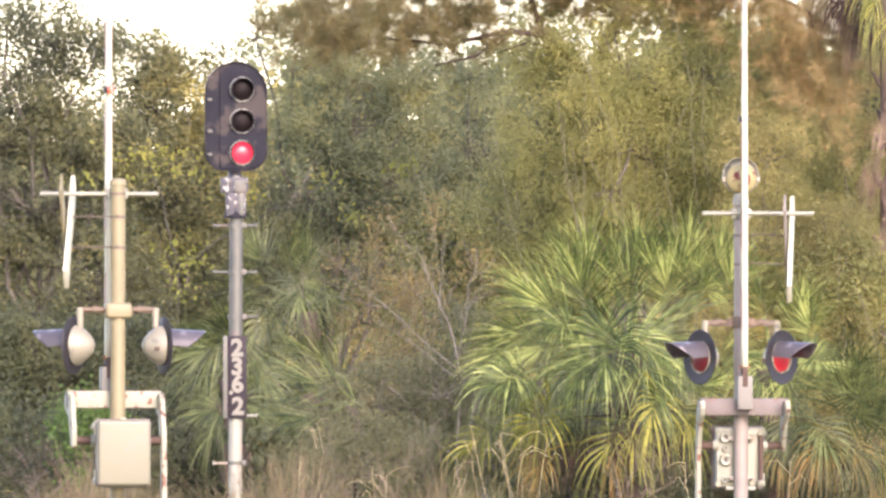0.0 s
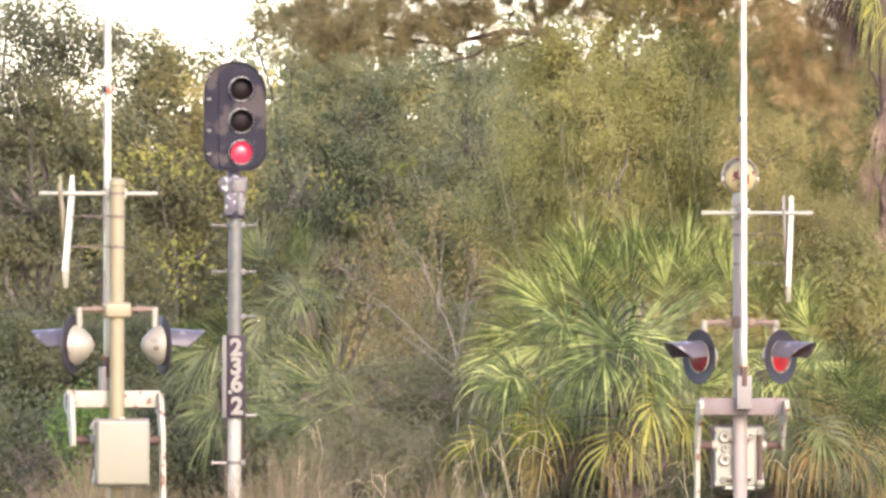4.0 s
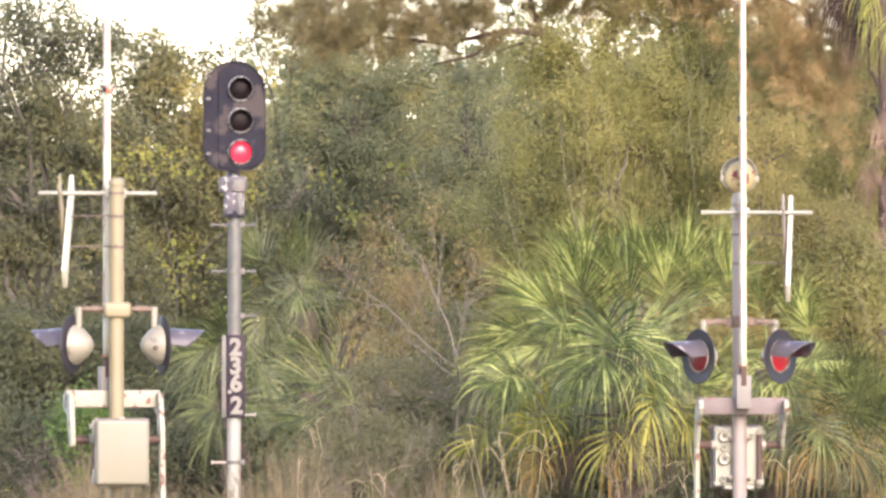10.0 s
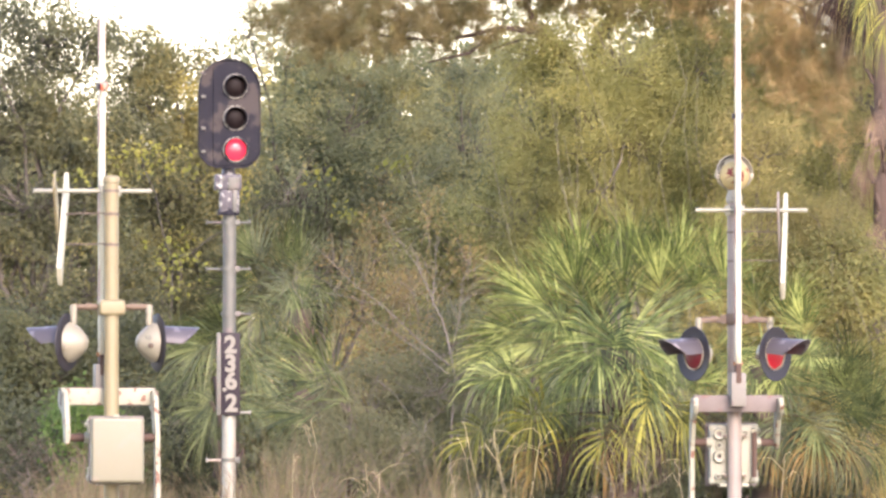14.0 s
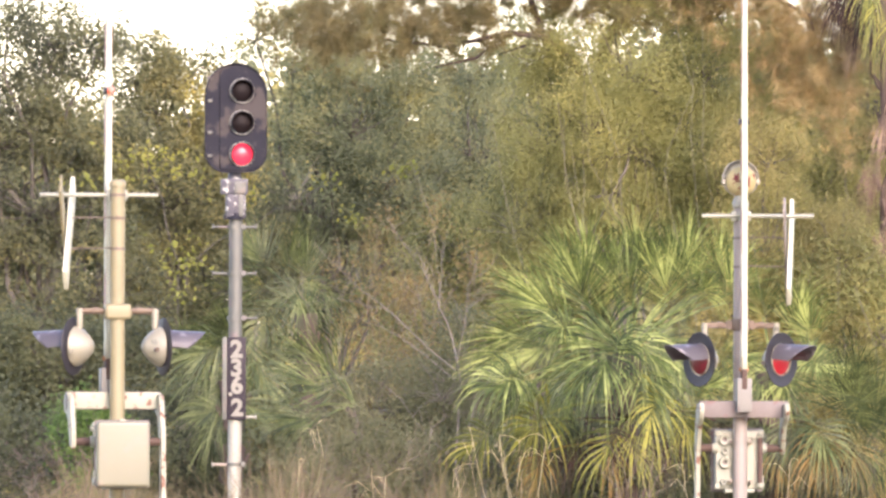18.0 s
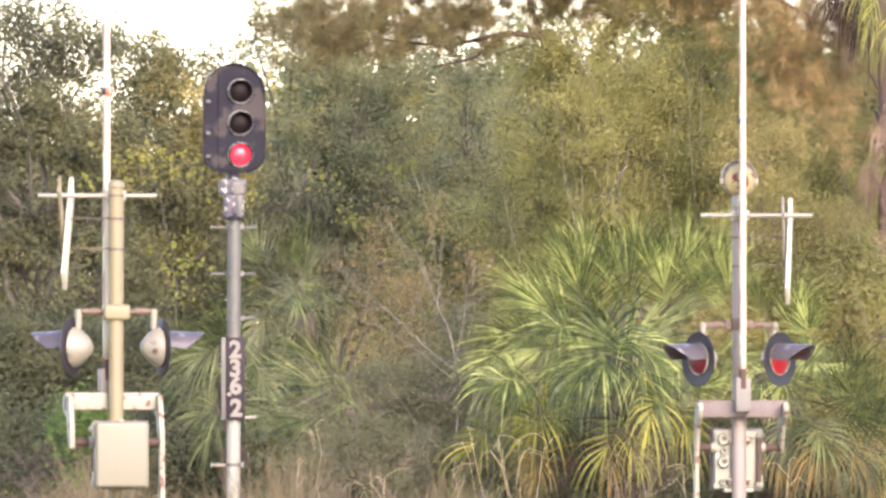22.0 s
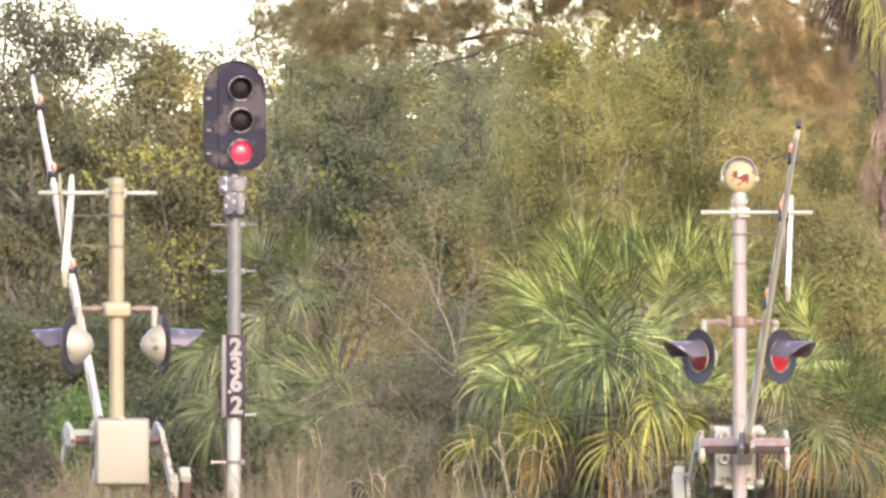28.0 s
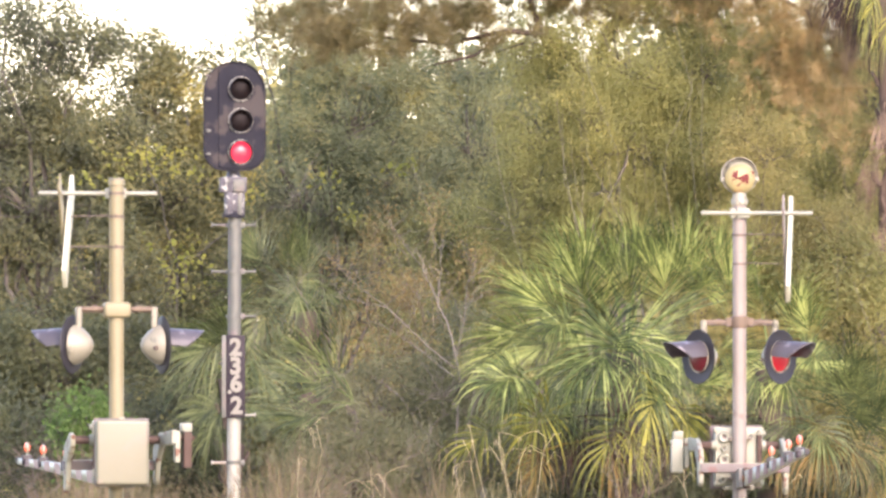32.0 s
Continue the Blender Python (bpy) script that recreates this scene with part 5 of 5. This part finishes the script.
    tree("shrub", 4.25, 182.6, "yellow-olive shrub under the willows", [(0, 0, 3.3, 0.7, 0.4, 0.5, 44), (-0.5, 0, 2.7, 0.6, 0.4, 0.5, 30), (0.6, 0, 2.8, 0.6, 0.4, 0.6, 30)], LEAF_YELLOW, 0.05, 110, 0.15, TWIG, 0.03, 0.4, 0.45, "shrub")
    for x, y, h in ((-1.25, 173, 1.35), (-0.4, 172, 1.25), (-3.3, 171, 1.2), (2.0, 174, 1.2)):
        bare_shrub(x, y, h, "dead twiggy weed stalk in the dry grass", 3, LEAF_GREY, 10, 0.2, DEAD_TWIG)
    bare_shrub(-0.38, 182.8, 3.75, "half-bare shrub with russet leaves and grey stems", 22, LEAF_RUSSET, 95, 0.75, DEAD_TWIG)
    tree("shrub", -0.35, 180.2, "grey-green weedy shrub at the edge of the grass", [(0, 0, 1.25, 0.6, 0.4, 0.4, 30), (0.8, 0, 1.35, 0.6, 0.4, 0.4, 30), (0.35, 0.2, 2.1, 0.5, 0.4, 0.4, 24)], LEAF_GREY, 0.045, 110, 0.14, TWIG, 0.03, 0.3, 0.3, "shrub")
    tree("shrub", -1.05, 178.1, "low grey-green weeds at the foot of a palmetto", [(0, 0, 1.2, 0.6, 0.3, 0.35, 30), (0.5, 0, 1.35, 0.5, 0.3, 0.4, 24), (0.15, 0.1, 1.6, 0.35, 0.2, 0.3, 12)], LEAF_GREY, 0.042, 110, 0.13, TWIG, 0.02, 0.3, 0.3, "shrub")
    bare_shrub(0.1, 182, 2.9, "bare grey shrub with thin branching twigs", 9, LEAF_GREY, 34, 0.6, None, 0.6)
    bare_shrub(-1.5, 182, 4.3, "thin bare grey sapling among palmettos", 4, LEAF_OLIVE, 24, 0.5, None, 0.5)
    # leafless sapling with long straight branches
    t = thing("bare_sapling", pose(0.1, 179.7, 0), "leafless grey sapling with long straight branches", "sapling")
    part("trunk", tube([bend((0.12, 0, 0), (0, 0, 2.62), 0.013, 0.009, 0.02, 6)], 6), TWIG, t)
    for q, e, r in (((0.03, 0, 2.3), (-1.5, -0.1, 3.66), 0.010), ((0, 0, 2.62), (-0.42, 0, 3.65), 0.012), ((-0.15, 0, 3.0), (-0.1, 0, 3.7), 0.008), ((0.05, 0, 2.4), (0.25, -0.1, 3.6), 0.009), ((0.02, 0, 2.2), (-0.9, 0, 2.9), 0.008),
                    ((-0.28, 0, 3.3), (-0.72, 0, 3.95), 0.006), ((-0.7, -0.05, 2.95), (-1.35, 0, 3.1), 0.005), ((0.1, 0, 1.2), (-0.7, -0.1, 2.1), 0.008), ((0.1, 0, 1.5), (0.5, 0, 2.6), 0.008)):
        main_twig = bend(q, e, r * 0.8, 0.0025, 0.03, 6)
        side = [bend(main_twig[k][0], main_twig[k][0] + Vector((rng.normal() * 0.16, rng.normal() * 0.1, rng.uniform(0.1, 0.4))), 0.003, 0.0015, 0.06, 3) for k in (2, 3, 4, 5)]
        part("branch", tube([main_twig] + side, 5), TWIG, t)
    # climbing vine and sprigs of fresh leaves in front of the oaks
    v = thing("vine", pose(-2.9, 187.6, 0), "yellow-green climbing vine leaves over the oaks", "vine")
    part("stem", tube([bend((0, 0.2, 0), (-0.1, 0.1, 3.6), 0.012, 0.008, 0.06, 8), bend((-0.1, 0.1, 3.6), (-0.45, 0, 4.75), 0.008, 0.004, 0.06), bend((-0.1, 0.1, 3.6), (1.6, 0, 4.5), 0.008, 0.003, 0.05, 8)], 5), BARK, v)
    at = [rng.normal(size=(n, 3)) * [w, 0.1, h] + [x, 0, z] for x, z, w, h, n in ((-0.4, 4.8, 0.28, 0.07, 90), (-0.1, 4.6, 0.2, 0.06, 40), (-0.05, 3.65, 0.16, 0.14, 70), (-1.0, 4.5, 0.2, 0.08, 50), (-0.1, 3.3, 0.1, 0.1, 30),
                                                                                  (1.6, 4.52, 0.1, 0.05, 26), (2.45, 4.68, 0.13, 0.05, 34), (1.9, 4.1, 0.1, 0.06, 24), (0.6, 4.3, 0.15, 0.07, 30))]
    part("crown", leaf_mesh("crown", np.concatenate(at), 0.062, LEAF_VINE, 0.6, face=0.8), None, v)
    # grasses
    grass("dry_grass", 2900, -6, 1.4, 169, 180, 0.45, 1.05, STRAW, "tall dry tan grass and weeds", 0.005, 0.4)
    grass("low_grass", 3600, 1.2, 6, 169, 181, 0.3, 0.72, WEED, "low green grass in front of the palms", 0.006, 0.4)
    grass("green_weeds", 5800, -6, 1.5, 169, 181, 0.5, 1.15, WEED, "green weeds mixed into the dry grass", 0.006, 0.4)
    grass("dead_weeds", 1700, -6, 0.0, 168, 175, 0.8, 1.5, STRAW, "thin dead weed stalks on the verge", 0.004, 0.24, clumps=70)
    # pale dry stalks that stand over the grass, with sprigs at their tips
    pale = thing("pale_stalks", pose(0, 172, 0), "pale bent dry grass stalks over the verge", "grass", kind="stuff")
    stalks = []
    for x, z, run in ((0.29, 1.56, 0.34), (0.58, 1.56, 0.22), (0.62, 1.40, 0.20), (0.78, 1.5, -0.02), (1.07, 1.5, -0.3), (-1.32, 1.66, 0.12), (-1.5, 1.3, -0.1), (-0.6, 1.12, -0.05), (-0.75, 1.15, 0.1), (0.1, 1.2, 0.2), (2.5, 1.25, 0.1), (3.6, 1.3, -0.15)):
        top = Vector((x, rng.uniform(-0.4, 0.4), z))
        stalks.append(bend((x + run, top.y, 0), top, 0.0034, 0.0026, 0.03, 6))
        for k in range(4):
            e = top + Vector((rng.uniform(-0.3, 0.26), rng.uniform(-0.1, 0.1), rng.uniform(-0.12, 0.12)))
            stalks.append([(top - Vector((0, 0, 0.09 * k)), 0.0022), (top.lerp(e, 0.5) + Vector((0, 0, 0.03 - 0.05 * k)), 0.0026), (e - Vector((0, 0, 0.06 * k)), 0.001)])
    for k in range(9):
        x = rng.uniform(0.0, 1.2)
        h = rng.uniform(0.9, 1.3)
        stalks.append(bend((x + rng.normal() * 0.15, 0.3, 0), (x, 0.3, h), 0.0035, 0.002, 0.05, 6))
    part("stalk", tube(stalks, 5), PALE_STRAW, pale, kind="stuff")
    grass("verge_grass", 9000, -8, 8, 150, 168, 0.1, 0.35, STRAW, "short dry grass round the crossing gates")


plant_all()


# ---- the arms come down ----
def motions():
    fall_left = ((0, 0), (22.3, 0), (22.7, 1), (23, 7), (23.5, 13.5), (24, 18.5), (24.5, 23.5), (25, 28.5), (25.5, 33.5), (26.5, 43), (27.5, 51.8), (28, 56.5), (28.5, 61.6),
                 (29, 67), (29.5, 71.8), (30, 76.3), (30.5, 79.8), (31, 82.8), (31.5, 86.2), (32, 89.3))
    fall_right = ((0, 0), (22.3, 0), (22.7, 1), (23, 7), (23.5, 14), (24, 18.5), (24.5, 24), (25, 30), (25.5, 36), (26.5, 46), (27.5, 56.0), (28, 60.4), (28.5, 65.3),
                  (29, 69.5), (29.5, 73.6), (30, 77.5), (30.5, 81.8), (31, 85.8), (31.5, 87.4), (32, 88.6))
    for boom, fall, turn in ((left_boom, fall_left, 0.0), (right_boom, fall_right, -0.25)):
        walk(boom, [(t, pose(0, -0.10, PIVOT, 90 - a + 1.07 * min(1, a / 7), 0, turn * min(1, a / 7))) for t, a in fall])


motions()
